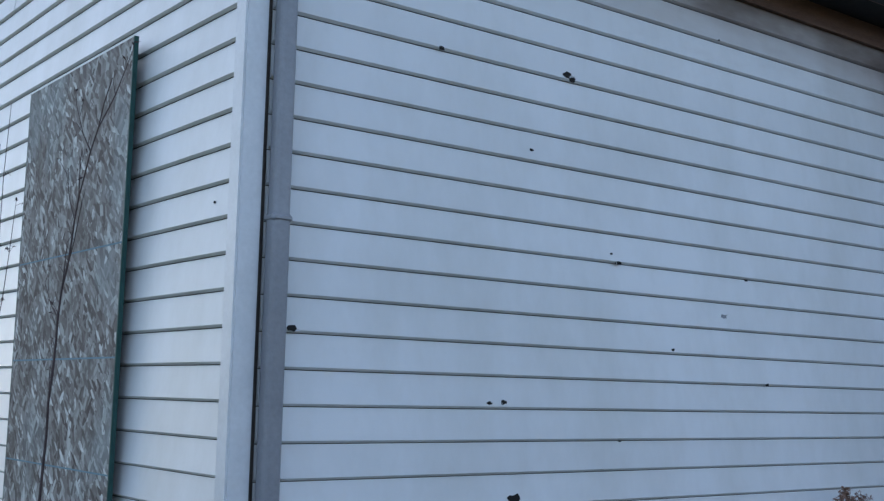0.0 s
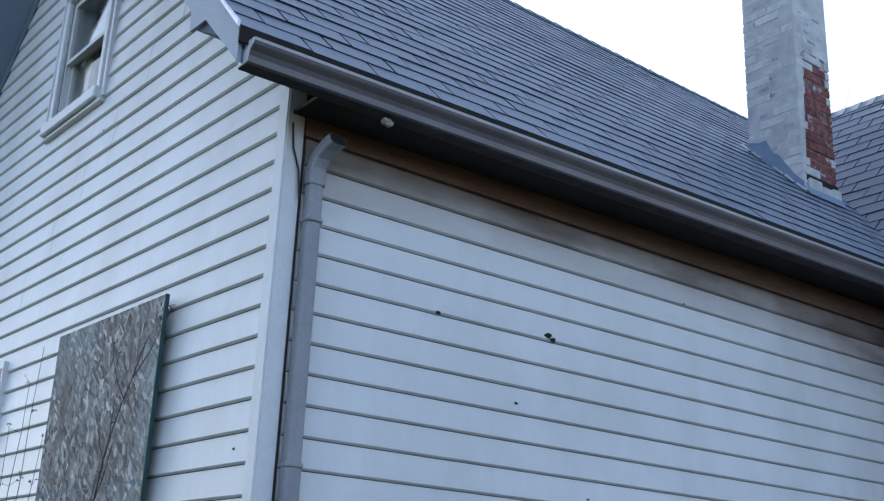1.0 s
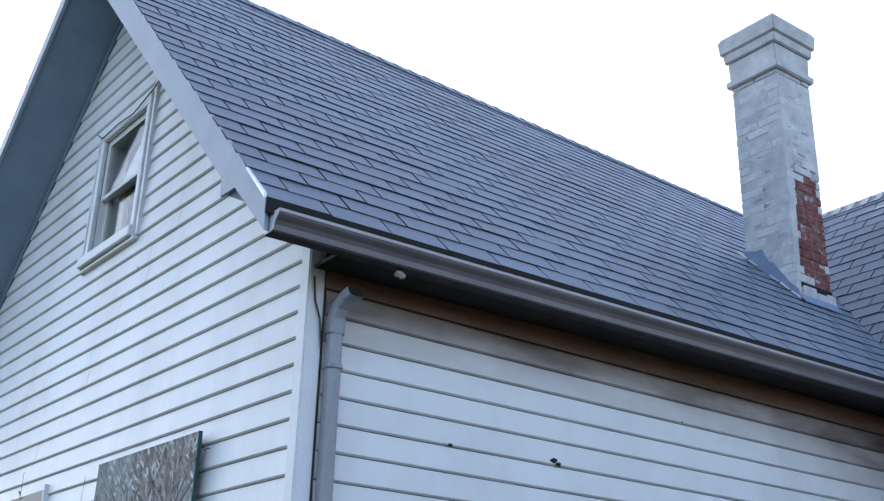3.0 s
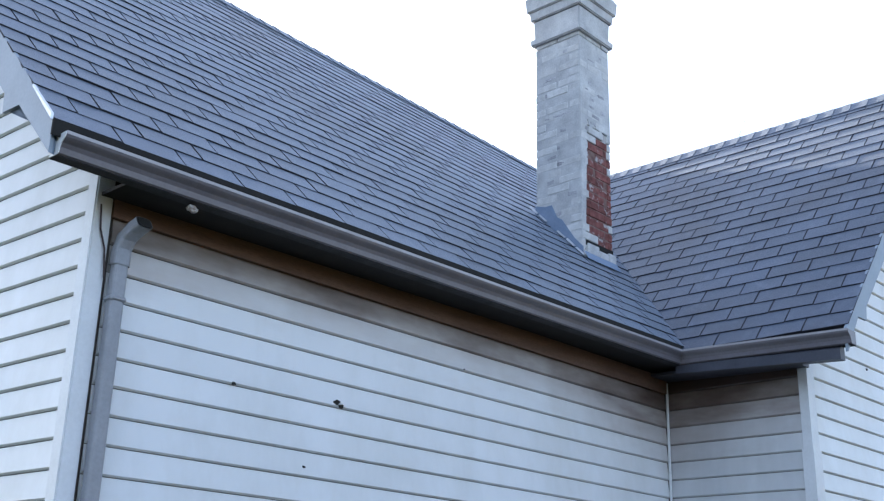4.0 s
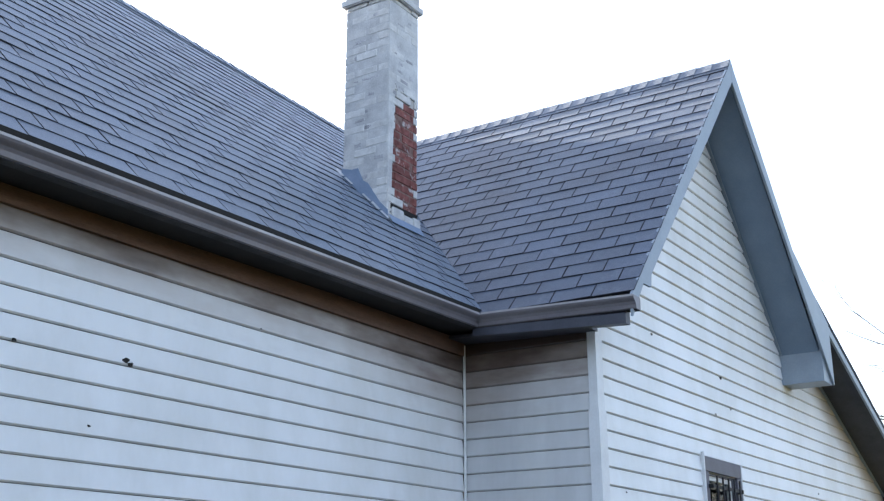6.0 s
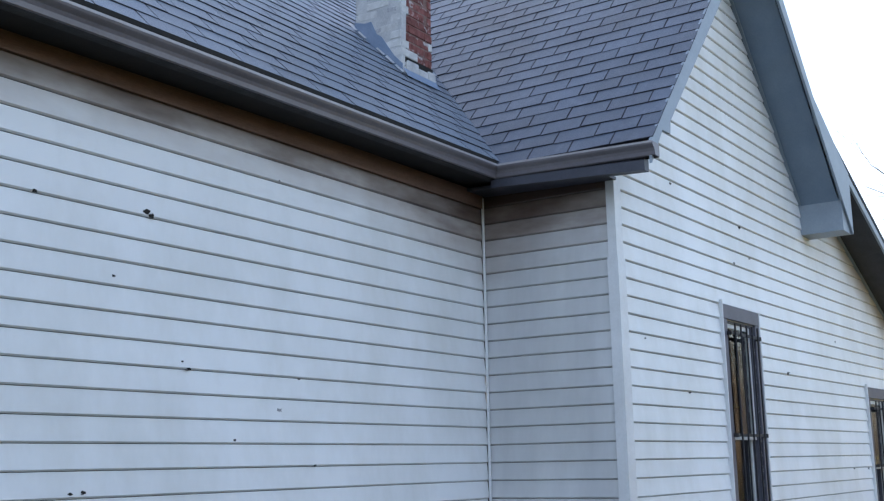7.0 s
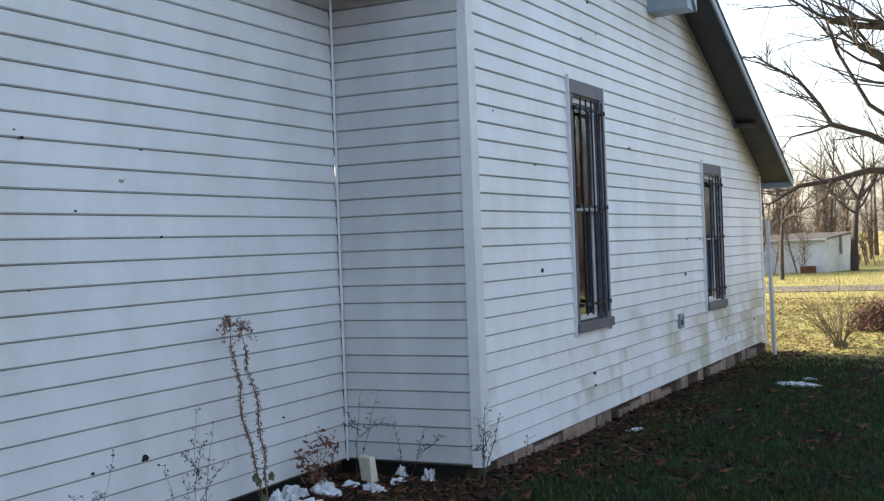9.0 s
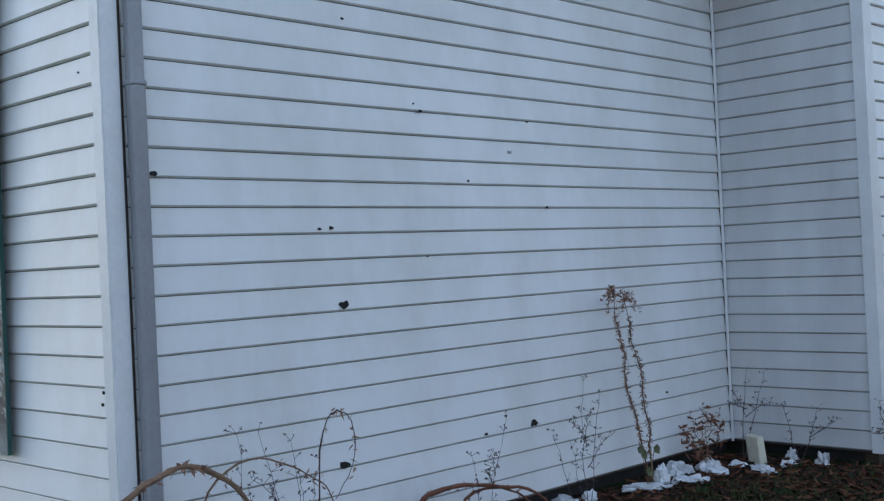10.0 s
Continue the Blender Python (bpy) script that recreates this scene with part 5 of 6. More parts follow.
crumple("paper_scrap", (13.6, -1.0), (0.09, 0.07, 0.06), "white paper scrap in the sunlit grass", seed=12)
for k, (x, y, w, lab) in enumerate(((3.86, -0.30, 0.05, "crumpled pale plastic scrap beside the white block"), (3.62, -0.30, 0.06, "torn white plastic film among dead leaves"),
                                     (3.30, -0.26, 0.05, "crumpled white paper scrap among dead leaves"), (4.02, -0.55, 0.045, "crumpled bluish plastic film among dead leaves"))):
    crumple("paper_scrap", (x, y), (w, w * 0.7, w * 0.6), lab, seed=20 + k)
pipe = thing("standing_pipe", (12.27, -1.420, 0.0), "weathered pale metal pipe standing near the corner", "pipe")
bm = bmesh.new()
tube(bm, [(12.27, -1.387, 1.69), (12.27, -1.403, 0.9), (12.27, -1.420, -0.15)], 0.026, 10)
fixed("pipe_shaft", bm, GALV, pipe)
bm = bmesh.new()
tube(bm, [(12.27, -1.387, 1.66), (12.27, -1.387, 1.72)], 0.031, 10)
fixed("pipe_collar", bm, GALV, pipe)


# ---- weeds and dry plants ----
def arc(p, q, sag, n=6):
    p, q = Vector(p), Vector(q)
    return [p.lerp(q, k / n) + Vector(sag) * (4 * (k / n) * (1 - k / n)) for k in range(n + 1)]


def bits(bm, r, p, count, size, spread):
    """Small dry scales round a point."""
    for _ in range(count):
        c = Vector(p) + Vector((r.uniform(-1, 1), r.uniform(-1, 1), r.uniform(-1, 1))) * spread
        d, e = (Vector((r.uniform(-1, 1), r.uniform(-1, 1), r.uniform(-1, 0.4))).normalized() * size * r.uniform(0.5, 1.2) for _ in range(2))
        vs = [bm.verts.new(v) for v in (c - d * 0.5, c + e * 0.25, c + d, c - e * 0.25)]
        bm.faces.new(vs)


def dry_stalk(base, top, sag, label, seed, plume=True):
    r = random.Random(seed)
    plant = thing("dry_weed", base, label, "dry plant")
    line = arc(base, top, sag, 10)
    for k in range(1, 10):
        line[k] += Vector((0.018 * math.sin(k * 1.7 + seed) + r.uniform(-0.006, 0.006), r.uniform(-0.008, 0.008), 0))
    bm = bmesh.new()
    tube(bm, line, [0.0055 - 0.00035 * k for k in range(11)], 5)
    fixed("stem", bm, STALK, plant)
    bm = bmesh.new()
    for k in range(60):
        t = 0.16 + 0.78 * k / 60
        i = min(9, int(t * 10))
        bits(bm, r, line[i].lerp(line[i + 1], t * 10 - i), 6, 0.022, 0.013)
    stuff(fixed("dry_leaves", bm, SEED, plant))
    if plume:
        bm = bmesh.new()
        for k in range(10):
            tip = Vector(top) + Vector((r.uniform(-0.10, 0.13), r.uniform(-0.04, 0.04), r.uniform(-0.08, 0.05)))
            br = arc(top, tip, (0, 0, 0.045), 4)
            tube(bm, br, [0.002, 0.0017, 0.0014, 0.001, 0.0008], 4)
            for q in br[1:]:
                bits(bm, r, q, 4, 0.022, 0.012)
        fixed("seed_head", bm, SEED, plant)


def stuff(ob):
    return tagged(ob, "", "", kind="stuff")


def budded_twig(base, tips, label, seed, leafy=0, material=None, thick=0.0025):
    """A thin branching weed; each stem carries its sprinkling of small buds."""
    r = random.Random(seed)
    plant = thing("thin_weed", base, label, "weed")
    for k, tip in enumerate(tips):
        bm, buds = bmesh.new(), bmesh.new()
        line = arc(base if k < 2 else Vector(base).lerp(Vector(tips[0]), r.uniform(0.15, 0.6)), tip, (r.uniform(-0.03, 0.03), 0, r.uniform(-0.01, 0.03)), 9)
        for q in line[1:-1]:
            q += Vector((r.uniform(-0.008, 0.008), r.uniform(-0.008, 0.008), 0))
        tube(bm, line, [thick * (1 - 0.08 * j) for j in range(10)], 4)
        for q in line[2:]:
            for _ in range(r.choice((0, 1, 2, 2, 3))):
                side = q + Vector((r.uniform(-0.03, 0.03), r.uniform(-0.03, 0.03), r.uniform(0.0, 0.035)))
                tube(bm, [q, side], [0.0011, 0.0008], 3)
                bits(buds, r, side, 3, 0.015, 0.004)
        stem = fixed("stem", bm, material or TWIG, plant)
        if len(buds.faces):
            stuff(part("bud_tuft", buds, material or TWIG, stem))
    if leafy:
        bm = bmesh.new()
        for _ in range(leafy):
            tip = Vector(r.choice(tips))
            q = Vector(base).lerp(tip, r.uniform(0.3, 1.0)) + Vector((0, 0, -0.02))
            bits(bm, r, q, 1, 0.046, 0.045)
        stuff(fixed("leaves", bm, LEAF_RUST, plant, "curled rust-brown leaves"))


gz = ground_z
dry_stalk((3.18, -0.17, gz(3.18, -0.17)), (2.92, -0.14, 1.15), (-0.05, 0, 0), "tall dry weed with a feathery seed head against the siding", 21)
dry_stalk((3.20, -0.15, gz(3.2, -0.15)), (3.03, -0.13, 1.12), (0.035, 0, 0), "tall dry weed bowing its brown seed head by the siding", 22)
budded_twig((2.48, -0.25, 0.07), [(2.47, -0.25, 0.75), (2.60, -0.25, 0.68), (2.35, -0.25, 0.56), (2.70, -0.25, 0.45), (2.52, -0.25, 0.60), (2.44, -0.25, 0.40)], "thin grey weed with small buds before the wall", 31)
budded_twig((2.35, -0.3, 0.07), [(2.28, -0.2, 0.52), (2.40, -0.2, 0.46)], "short thin weed with small buds before the wall", 32)
budded_twig((1.62, -0.28, 0.07), [(1.87, -0.25, 0.64), (1.62, -0.25, 0.50), (1.80, -0.25, 0.49), (1.72, -0.25, 0.40)], "short thin weed with small buds before the wall", 33)
budded_twig((0.55, -0.40, 0.07), [(0.34, -0.40, 0.80), (0.486, -0.40, 0.75), (0.30, -0.40, 0.64), (0.62, -0.40, 0.66), (0.40, -0.40, 0.56), (0.52, -0.40, 0.62)], "tangled thin weed with dark buds near the corner", 34)
budded_twig((0.25, -0.42, 0.07), [(0.232, -0.42, 0.81), (0.27, -0.42, 0.62)], "thin upright weed with buds near the corner", 35)
budded_twig((4.10, -0.20, 0.08), [(4.13, -0.24, 0.66), (4.17, -0.33, 0.62), (4.08, -0.16, 0.50), (4.15, -0.42, 0.44), (4.05, -0.14, 0.42)], "thin budded weed growing in the inner corner", 36, thick=0.0032)
budded_twig((4.075, -0.585, 0.08), [(4.195, -0.655, 0.42), (4.155, -0.455, 0.44), (4.175, -0.785, 0.36)], "small thin weed before the return wall", 37, thick=0.003)
budded_twig((4.055, -1.105, 0.08), [(4.125, -1.105, 0.56), (4.325, -1.115, 0.47), (3.945, -1.095, 0.34), (4.195, -1.115, 0.40), (4.095, -1.105, 0.44), (4.075, -1.085, 0.50)], "dark straggly weed at the foot of the corner post", 38, thick=0.0042)
budded_twig((4.625, -1.155, 0.08), [(4.795, -1.115, 0.26)], "small thin weed at the foundation", 39)
budded_twig((3.66, -0.22, 0.08), [(3.62, -0.14, 0.42), (3.78, -0.14, 0.44), (3.50, -0.16, 0.36), (3.88, -0.18, 0.40)], "withered weed with drooping rust-brown leaves", 40, leafy=150, material=STALK)


def sapling(points, thick, twigs, label, seed):
    """One thin crooked stem with short bare side twigs and a few withered buds."""
    r = random.Random(seed)
    plant = thing("bare_sapling", points[0], label, "sapling")
    line = []
    for a, b in zip(points, points[1:]):
        for k in range(4):
            line.append(Vector(a).lerp(Vector(b), k / 4) + Vector((r.uniform(-0.004, 0.004), r.uniform(-0.006, 0.006), 0)))
    line.append(Vector(points[-1]))
    bm = bmesh.new()
    tube(bm, line, [thick * (1 - 0.75 * k / (len(line) - 1)) for k in range(len(line))], 5)
    fixed("stem", bm, TWIG, plant)
    for k in range(twigs):
        at = line[int(len(line) * (0.35 + 0.6 * k / twigs))]
        way = Vector((r.uniform(-0.05, 0.05), r.choice((-1, 1)) * r.uniform(0.05, 0.22), r.uniform(0.10, 0.26)))
        mid = at + way * 0.5 + Vector((0, 0, -0.02))
        bm = bmesh.new()
        tube(bm, [at, mid, at + way], [thick * 0.35, thick * 0.28, thick * 0.16], 4)
        for q in (mid, at + way, at + way * 0.75):
            side = q + Vector((r.uniform(-0.02, 0.02), r.uniform(-0.05, 0.05), r.uniform(0.02, 0.06)))
            tube(bm, [q, side], [thick * 0.2, thick * 0.14], 3)
            if r.random() < 0.6:
                bits(bm, r, side, 2, 0.016, 0.006)
        fixed("twig", bm, TWIG, plant)


sapling([(-0.30, 1.06, 0.05), (-0.30, 0.83, 1.20), (-0.30, 0.785, 1.64), (-0.30, 0.70, 2.00), (-0.30, 0.575, 2.29), (-0.30, 0.36, 2.58)], 0.0065, 9, "tall thin bare sapling before the particle board", 41)
budded_twig((-0.30, 1.85, 0.07), [(-0.28, 1.62, 2.75), (-0.28, 1.95, 2.40), (-0.28, 1.45, 2.30), (-0.28, 2.1, 2.1), (-0.28, 2.2, 2.5), (-0.28, 1.75, 2.6)], "tall bare sapling beside the boarded window", 42, thick=0.004)
budded_twig((-0.32, 2.7, 0.07), [(-0.3, 2.4, 2.7), (-0.3, 2.85, 2.6), (-0.3, 2.6, 2.9), (-0.3, 2.35, 2.35)], "thin bare sapling before the low window", 43, thick=0.004)
def cane(points, thick, lab, material, seed, leaves=6):
    """An arching cane through given bends, rooted in the soil."""
    r = random.Random(seed)
    vine = thing("bramble_cane", points[0], lab, "bramble")
    pts = [Vector(p) for p in points]
    line = []
    for k in range(len(pts) - 1):
        a, b, c, d = pts[max(k - 1, 0)], pts[k], pts[k + 1], pts[min(k + 2, len(pts) - 1)]
        for s in (0.0, 0.25, 0.5, 0.75):
            line.append(b + (c - a) * 0.5 * s + (a * 2 - b * 5 + c * 4 - d) * 0.5 * s * s + (b * 3 - a - c * 3 + d) * 0.5 * s ** 3)
    line.append(pts[-1])
    n = len(line)
    bm = bmesh.new()
    tube(bm, [q + Vector((0, r.uniform(-0.004, 0.004), r.uniform(-0.004, 0.004))) for q in line], [thick * (1 - 0.6 * k / n) * r.uniform(0.8, 1.2) for k in range(n)], 6)
    fixed("cane", bm, material, vine)
    bm = bmesh.new()
    for q in line[2:-3]:
        bits(bm, r, q, r.randrange(leaves), 0.026, 0.015)
    stuff(fixed("dead_leaves", bm, SEED, vine))


cane([(-0.36, -0.42, 0.03), (-0.31, -0.42, 0.45), (-0.22, -0.42, 0.645), (-0.07, -0.42, 0.714), (0.03, -0.42, 0.725), (0.16, -0.42, 0.67), (0.276, -0.42, 0.55), (0.34, -0.42, 0.3), (0.36, -0.42, 0.03)], 0.015, "arching tan vine with curled leaves at the corner", STALK, 51, 9)
cane([(0.0, -0.40, 0.03), (0.08, -0.40, 0.55), (0.244, -0.40, 0.702), (0.43, -0.40, 0.679), (0.589, -0.40, 0.588), (0.68, -0.40, 0.48), (0.74, -0.40, 0.03)], 0.005, "thin arching brown runner before the wall", STALK, 53, 4)
cane([(0.58, -0.42, 0.03), (0.60, -0.42, 0.62), (0.64, -0.42, 0.79), (0.70, -0.42, 0.836), (0.76, -0.42, 0.80), (0.783, -0.42, 0.716), (0.76, -0.42, 0.60), (0.676, -0.42, 0.5)], 0.0035, "thin looping bramble runner before the wall", TWIG, 54, 4)
cane([(1.18, -0.25, 0.03), (1.28, -0.25, 0.33), (1.376, -0.25, 0.381), (1.576, -0.25, 0.371), (1.80, -0.25, 0.33), (2.07, -0.25, 0.251), (2.30, -0.25, 0.03)], 0.014, "arching reddish bramble cane along the wall", RUST, 52, 5)
cane([(1.45, -0.22, 0.03), (1.60, -0.22, 0.30), (1.85, -0.22, 0.31), (2.05, -0.22, 0.20), (2.15, -0.22, 0.03)], 0.009, "thinner reddish bramble cane along the wall", RUST, 55, 4)
green = thing("leafy_weed", (3.05, -0.22, 0.07), "low weed with two olive-green leaves", "weed")
bm = bmesh.new()
for tip in ((2.96, -0.24, 0.33), (3.09, -0.24, 0.31), (3.02, -0.24, 0.22)):
    tube(bm, arc((3.05, -0.22, 0.06), tip, (0, 0, 0.02), 4), 0.0022, 4)
fixed("stems", bm, STALK, green)
bm = bmesh.new()
for c in ((2.95, -0.25, 0.33), (3.10, -0.25, 0.31), (2.98, -0.25, 0.30), (3.02, -0.25, 0.20)):
    vs = [bm.verts.new(Vector(c) + Vector(o)) for o in ((-0.035, 0, 0.01), (-0.01, -0.01, 0.028), (0.03, 0, 0.0), (0.005, -0.012, -0.03), (-0.025, 0, -0.02))]
    bm.faces.new(vs)
fixed("leaves", bm, GREENLEAF, green, "olive-green leaves")


# ---- trees ----
def limbs(bm, r, p, d, length, radius, depth, spread=0.6, droop=0.0, sides=5):
    """A limb that forks down to twigs."""
    pts, rad, q, way = [Vector(p)], [radius], Vector(p), Vector(d).normalized()
    n = 4
    for k in range(n):
        way = (way + Vector((r.uniform(-1, 1), r.uniform(-1, 1), r.uniform(-0.7, 0.9) - droop)) * 0.20).normalized()
        q = q + way * length / n
        pts.append(q.copy())
        rad.append(radius * (1 - 0.42 * (k + 1) / n))
    tube(bm, pts, rad, max(3, min(sides, 3 + depth)))
    if depth == 0:
        return
    for k in range(r.choice((2, 3, 3)) + (depth > 2)):
        i = r.choice((1, 2, 3, 4, 4))
        new_way = (way + Vector((r.uniform(-1, 1), r.uniform(-1, 1), r.uniform(-0.6, 0.9))) * spread).normalized()
        limbs(bm, r, pts[i], new_way, length * r.uniform(0.55, 0.8), rad[i] * r.uniform(0.5, 0.72), depth - 1, spread, droop, sides)


def bare_tree(at, height, radius, seed, label, depth=5, arms=()):
    r = random.Random(seed)
    tree = thing("bare_tree", at, label, "tree")
    bm = bmesh.new()
    lean = Vector((r.uniform(-0.3, 0.3), r.uniform(-0.3, 0.3), 0))
    pts = [Vector(at) + Vector((0, 0, -0.3))] + [Vector(at) + lean * (k / 5) ** 2 + Vector((0, 0, height * 0.55 * k / 5)) for k in range(1, 6)]
    tube(bm, pts, [radius * (1.25 - 0.13 * k) for k in range(6)], 9)
    fixed("trunk", bm, BARK, tree)
    bm = bmesh.new()
    for k in range(6):
        i = r.choice((3, 4, 4, 5, 5))
        limbs(bm, r, pts[i], (r.uniform(-1, 1), r.uniform(-1, 1), r.uniform(0.2, 1.1)), height * r.uniform(0.2, 0.34), radius * r.uniform(0.35, 0.6), depth)
    for line, thick in arms:
        line = [Vector(q) for q in line]
        tube(bm, line, [thick * (1 - 0.82 * k / (len(line) - 1)) for k in range(len(line))], 7)
        for a, b in zip(line, line[1:]):
            for _ in range(3):
                limbs(bm, r, a.lerp(b, r.random()), (b - a).normalized() + Vector((r.uniform(-0.8, 0.8), r.uniform(-0.8, 0.8), r.uniform(-0.7, 0.8))), r.uniform(0.5, 0.9), thick * 0.2, 3, 0.7)
    fixed("crown", bm, BARK, tree)
    return tree


oak_arms = ((((24, -3.66, 2.65), (23.71, -2.38, 3.17), (23.43, -1.62, 3.61), (23.14, -0.89, 3.86), (22.86, -0.69, 4.28), (22.57, -0.31, 4.82), (22.29, 0.1, 5.07), (22, 0.48, 5.33)), 0.085),
            (((24, -3.66, 2.65), (23.6, -1.58, 2.85), (23.2, -0.84, 2.66), (22.8, -0.2, 2.56), (22.4, 0.21, 2.26), (22, 0.33, 2.16)), 0.095),
            (((24, -3.03, 3.17), (23.62, -1.62, 4.27), (23.25, -1.04, 5.44), (22.88, -0.88, 6.12), (22.5, -0.73, 7.02)), 0.06),
            (((24, -3.06, 4.24), (23.6, -1.67, 5.54), (23.2, -1.19, 6.26), (22.8, -0.93, 7.42)), 0.055),
            (((22.7, -0.94, 3.82), (22.47, -0.63, 3.69), (22.23, -0.2, 3.58), (22, 0.05, 3.25)), 0.035),
            (((23, -0.86, 2.65), (22.8, -0.76, 2.29), (22.6, -0.56, 2.12), (22.4, -0.24, 2.04)), 0.03))
bare_tree((24.2, -3.63, gz(24.2, -3.63)), 10.0, 0.24, 61, "large bare tree with a spreading crown beside the yard", 4, arms=oak_arms)
bare_tree((47.6, 1.33, gz(47.6, 1.33)), 5.5, 0.15, 62, "dark bare tree beside the far shed", 4)
bare_tree((38.8, 2.85, gz(38.8, 2.85)), 4.6, 0.07, 63, "slender bare tree by the road", 4)
bare_tree((33.5, 7.76, gz(33.5, 7.76)), 7.5, 0.12, 64, "slender bare tree behind the house", 4)
bare_tree((12.6, 5.0, gz(12.6, 5.0)), 9.4, 0.14, 65, "bare tree behind the house with twigs above the roof", 4)


def shrub(at, height, count, seed, label, material, depth=2):
    r = random.Random(seed)
    ob = thing("bare_shrub", at, label, "shrub")
    for _ in range(count):
        bm = bmesh.new()
        limbs(bm, r, Vector(at) + Vector((r.uniform(-0.06, 0.06), r.uniform(-0.06, 0.06), -0.02)), (r.uniform(-0.75, 0.75), r.uniform(-0.75, 0.75), 1.0), height * r.uniform(0.55, 0.75), 0.010, depth, 0.45, 0.0, 4)
        fixed("stem", bm, material, ob)
    bm = bmesh.new()
    bmesh.ops.create_icosphere(bm, subdivisions=2, radius=0.12)
    for v in bm.verts:
        v.co = Vector(at) + Vector((v.co.x, v.co.y, max(-0.05, v.co.z) * 0.9)) * (1 + 0.5 * noise.noise(v.co * 30))
    fixed("root_clump", bm, material, ob)


shrub((13.5, -2.04, gz(13.5, -2.04)), 0.80, 19, 71, "bare twiggy shrub in the sunlit grass", surf("olive_twig_bark", (0.07, 0.055, 0.03), (0.15, 0.12, 0.065), 20, 120, 0.9))
brush = thing("dead_shrub", (16.0, -2.35, gz(16.0, -2.35)), "rounded rust-brown dead shrub in the grass", "shrub")
bm = bmesh.new()
r = random.Random(72)
for _ in range(2600):
    d = Vector((r.gauss(0, 1), r.gauss(0, 1), abs(r.gauss(0, 1)))).normalized()
    q = Vector((16.0, -2.35, gz(16.0, -2.35))) + Vector((d.x * 0.5, d.y * 0.5, d.z * 0.42 + 0.04)) * r.uniform(0.55, 1.0) * (1 + 0.25 * noise.noise(d * 2.5))
    bits(bm, r, q, 1, 0.06, 0.02)
fixed("dead_foliage", bm, DEAD_BRUSH, brush)
bm = bmesh.new()
for _ in range(14):
    limbs(bm, r, (16.0, -2.35, gz(16.0, -2.35)), (r.uniform(-1, 1), r.uniform(-1, 1), 0.8), 0.4, 0.012, 1)
fixed("stems", bm, STALK, brush)

# ---- far shed ----
shed = thing("shed", (46.3, 2.7, gz(46.3, 2.7)), "low pale grey shed with a low lean-to roof beyond the road", "shed")
SHED_WALL = surf("shaded_shed_paint", (0.58, 0.60, 0.64), (0.74, 0.76, 0.78), 3, 40, 0.8)
zb = gz(46.3, 2.7) - 0.15
# warm sun is tinted into the end wall, shade into the grey front
SHED_LIT = surf("sunlit_shed_paint", (0.58, 0.56, 0.49), (0.76, 0.74, 0.66), 3, 40, 0.8)
spot = lambda u, v, z: (45.8 + 0.992 * u + 0.13 * v, 2.24 - 0.13 * u + 0.992 * v, z)
bm = bmesh.new()
poly_prism(bm, [spot(0, 0, zb), spot(0, 3.2, zb), spot(0, 3.2, 1.26), spot(0, 0, 1.26)], Vector((0.994, -0.107, 0)) * 0.12)
fixed("shed_wall", bm, SHED_WALL, shed)
bm = bmesh.new()
poly_prism(bm, [spot(0.12, 0, zb), spot(4.2, 0, zb), spot(4.2, 0, 1.45), spot(0.12, 0, 1.27)], Vector((0.107, 0.994, 0)) * 0.12)
fixed("gable_end", bm, SHED_LIT, shed, "end wall tinted cream for warm sunlight")
for a, b, za, zc in ((-0.2, 4.4, 1.26, 1.50),):
    bm = bmesh.new()
    poly_prism(bm, [spot(a, -0.12, za), spot(b, -0.12, zc), spot(b, 3.35, zc), spot(a, 3.35, za)], (0, 0, 0.05))
    fixed("shed_roof", bm, BARK, shed, "dull brown roof")
bm = bmesh.new()
poly_prism(bm, [spot(-0.215, -0.12, 1.24), spot(-0.215, 3.35, 1.24), spot(-0.215, 3.35, 1.31), spot(-0.215, -0.12, 1.31)], (0.012, 0, 0))
fixed("eave_board", bm, SASH, shed, "pale eave board")
bm = bmesh.new()
poly_prism(bm, [spot(2.2, -0.02, 0.6), spot(2.6, -0.02, 0.6), spot(2.6, -0.02, 1.4), spot(2.2, -0.02, 1.4)], Vector((0.107, 0.994, 0)) * 0.018)
fixed("shed_window", bm, CASING, shed, "narrow grey opening")
crate = tagged(link(boxed(45.3, 45.6, 2.6, 3.2, gz(45.4, 2.9) - 0.02, gz(45.4, 2.9) + 0.30, 0.02), "crate", RUST), "low rust-brown crate against the shed", "crate")


# ---- far woods ----
def wood_low(r, p):
    return wood(r, p, 0.38)


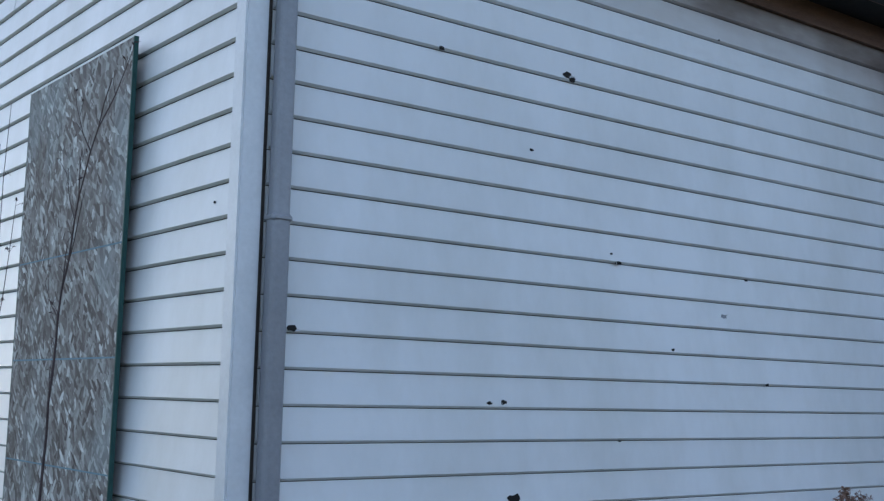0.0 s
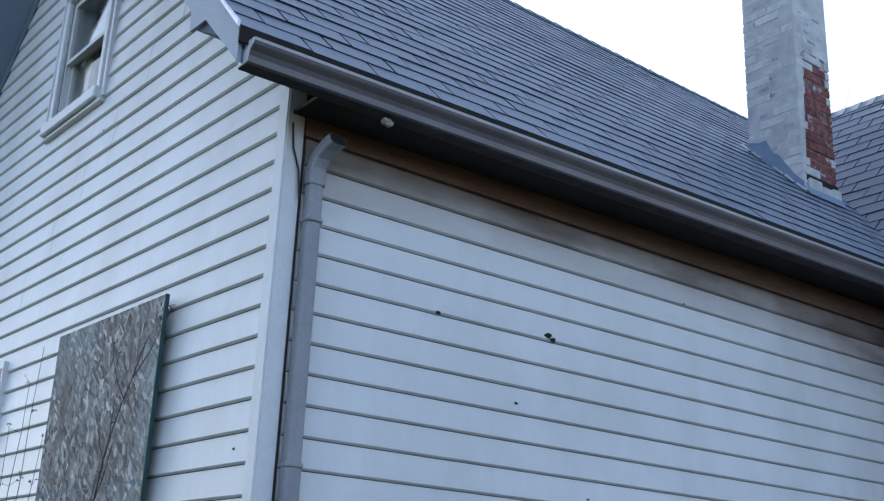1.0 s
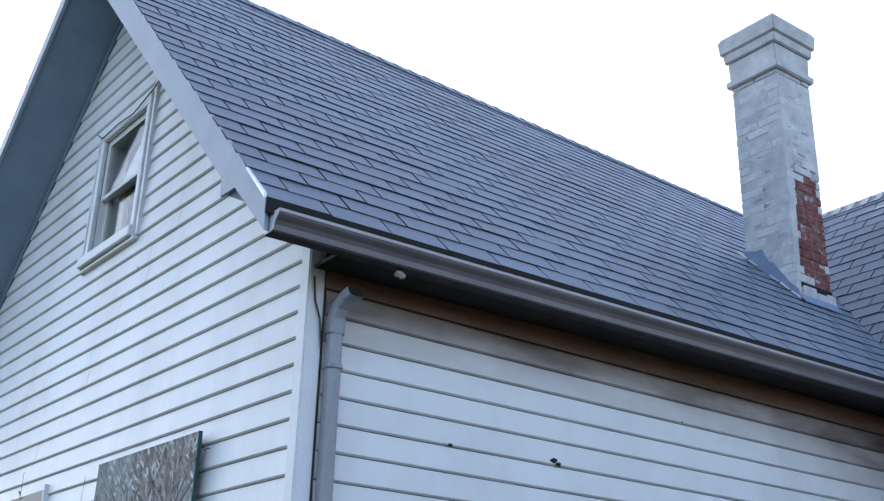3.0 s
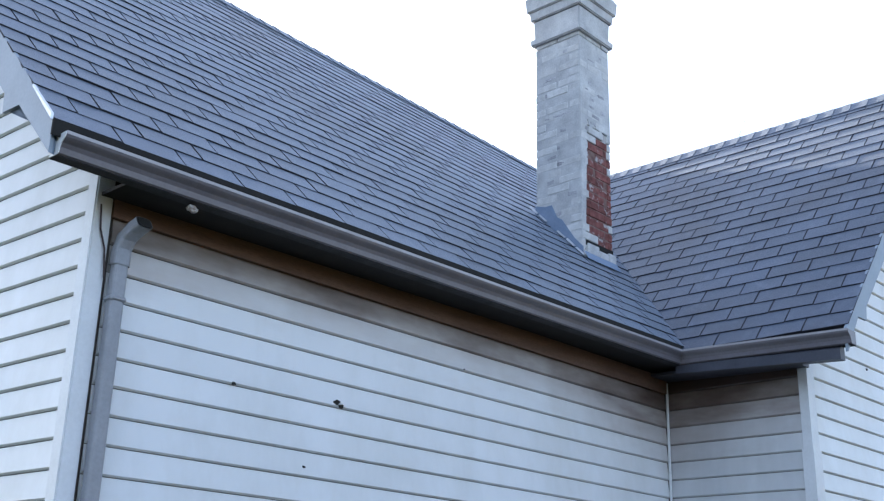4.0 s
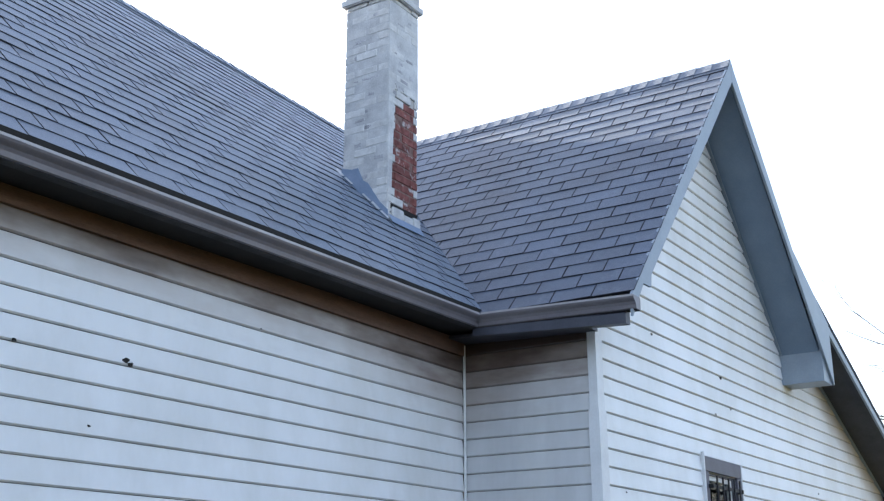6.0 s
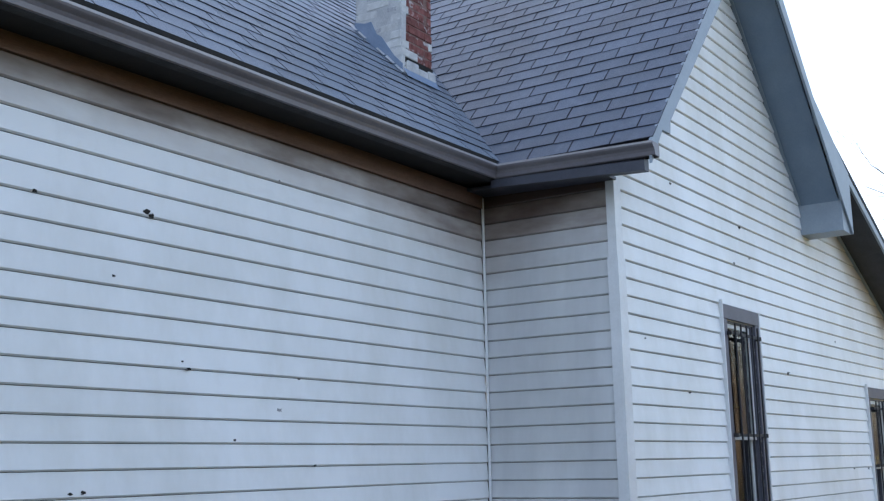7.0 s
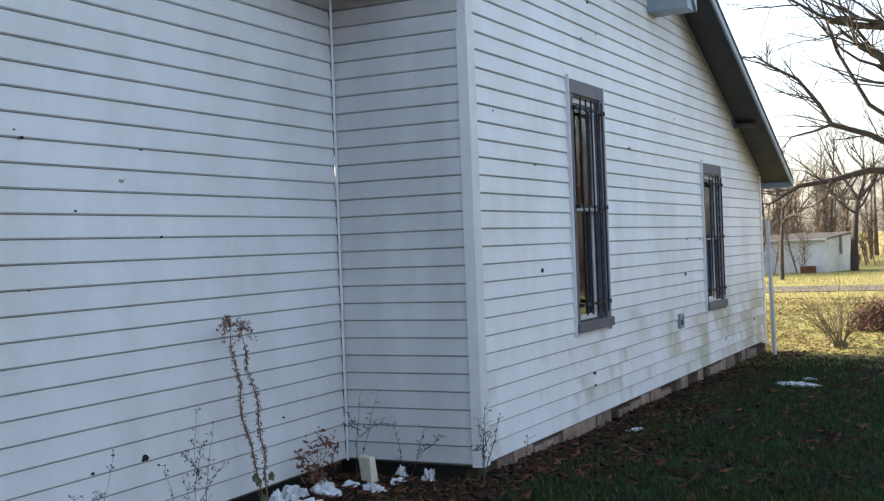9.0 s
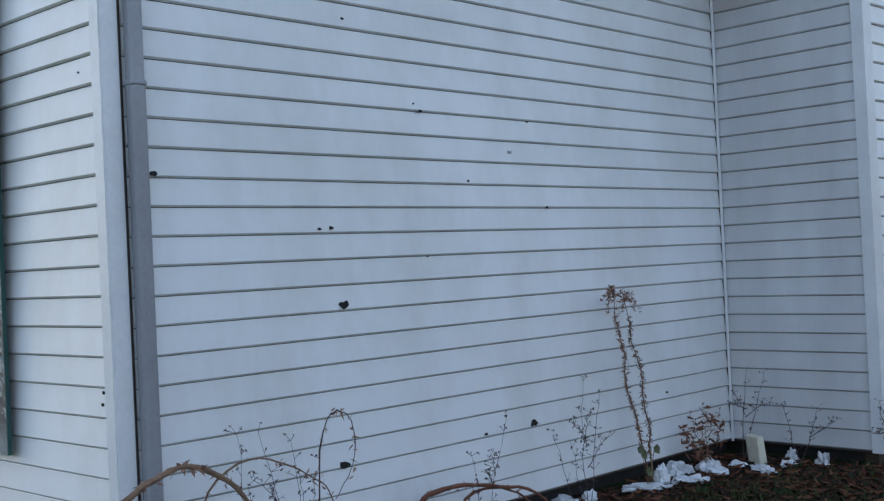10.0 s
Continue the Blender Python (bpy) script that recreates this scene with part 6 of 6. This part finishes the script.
def wood(r, p, size=1.0):
    """A far bare tree: a thin trunk and a fan of twigs."""
    out = []
    h, w = r.uniform(5, 10) * size, r.uniform(0.07, 0.2) * size
    side = Vector((r.uniform(-1, 1), r.uniform(-1, 1), 0)).normalized()
    top = p + Vector((r.uniform(-0.5, 0.5), r.uniform(-0.5, 0.5), h * 0.7))
    out.append([p - side * w, p + side * w, top + side * w * 0.2, top - side * w * 0.2])
    for _ in range(46):
        a = p.lerp(top, r.uniform(0.25, 1.0))
        b = a + Vector((r.uniform(-1, 1), r.uniform(-1, 1), r.uniform(0.1, 1.2))) * h * 0.16
        t = Vector((r.uniform(-1, 1), r.uniform(-1, 1), 0.3)).normalized() * 0.028 * size ** 0.5
        out.append([a - t, a + t, b])
        for _ in range(3):
            c = a.lerp(b, r.uniform(0.3, 1)) 
            e = c + Vector((r.uniform(-1, 1), r.uniform(-1, 1), r.uniform(-0.2, 1))) * h * 0.07
            out.append([c - t * 0.5, c + t * 0.5, e])
    return out


WOODS = island_colour("far_twigs", [(0.0, (0.07, 0.05, 0.035)), (0.6, (0.15, 0.11, 0.08)), (1.0, (0.24, 0.19, 0.14))])


def ring_place(x0, x1, y0, y1):
    def made(r):
        x, y = r.uniform(x0, x1), r.uniform(y0, y1)
        return x, y, ground_z(x, y) - 0.2
    return made


scatter("brush", 240, ring_place(43.5, 56, 4.5, 14), wood_low, WOODS, "tangled brown brush round the far shed", 85, "brush")
scatter("brush", 16, ring_place(40.5, 45.0, 2.6, 8.5), wood_low, WOODS, "thin brown brush before the far shed", 86, "brush")
scatter("brush", 420, ring_place(54, 66, -14, 30), wood_low, WOODS, "dense brown brush along the field's far edge", 87, "brush")
scatter("far_woods", 260, ring_place(55, 85, -14, 34), wood, WOODS, "bare brown woods in the distance", 81, "woods")
# out of view, inferred from window reflections; thickened to block low sky light
scatter("near_woods", 520, ring_place(-40, 45, -38, -18), wood, WOODS, "bare brown woods across the road", 82, "woods")
scatter("near_woods", 260, ring_place(22, 62, -34, -9), wood, WOODS, "bare brown woods across the yard", 84, "woods")
# unseen trees, added to hold back low sky light from the gable
scatter("near_woods", 130, ring_place(-52, -30, -25, 40), wood, WOODS, "bare brown woods added out of view beside the lot", 83, "woods")

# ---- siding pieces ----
siding(long_side, wall_long, 3.372, VINYL_STAIN_SHADE, (0.078, 0.02))
siding(gable_side, wall_gable, 6.60, VINYL, (0.03, 0.0), lambda r: 0.88 * (1.68 + (4.10 - (0.18 + (r // 2 * 2 + 1) * COURSE)) * 1.6) if 24 < r < 40 else None)
siding(return_side, wall_return, 3.45, VINYL_DIMMED, (0.02, 0.03))
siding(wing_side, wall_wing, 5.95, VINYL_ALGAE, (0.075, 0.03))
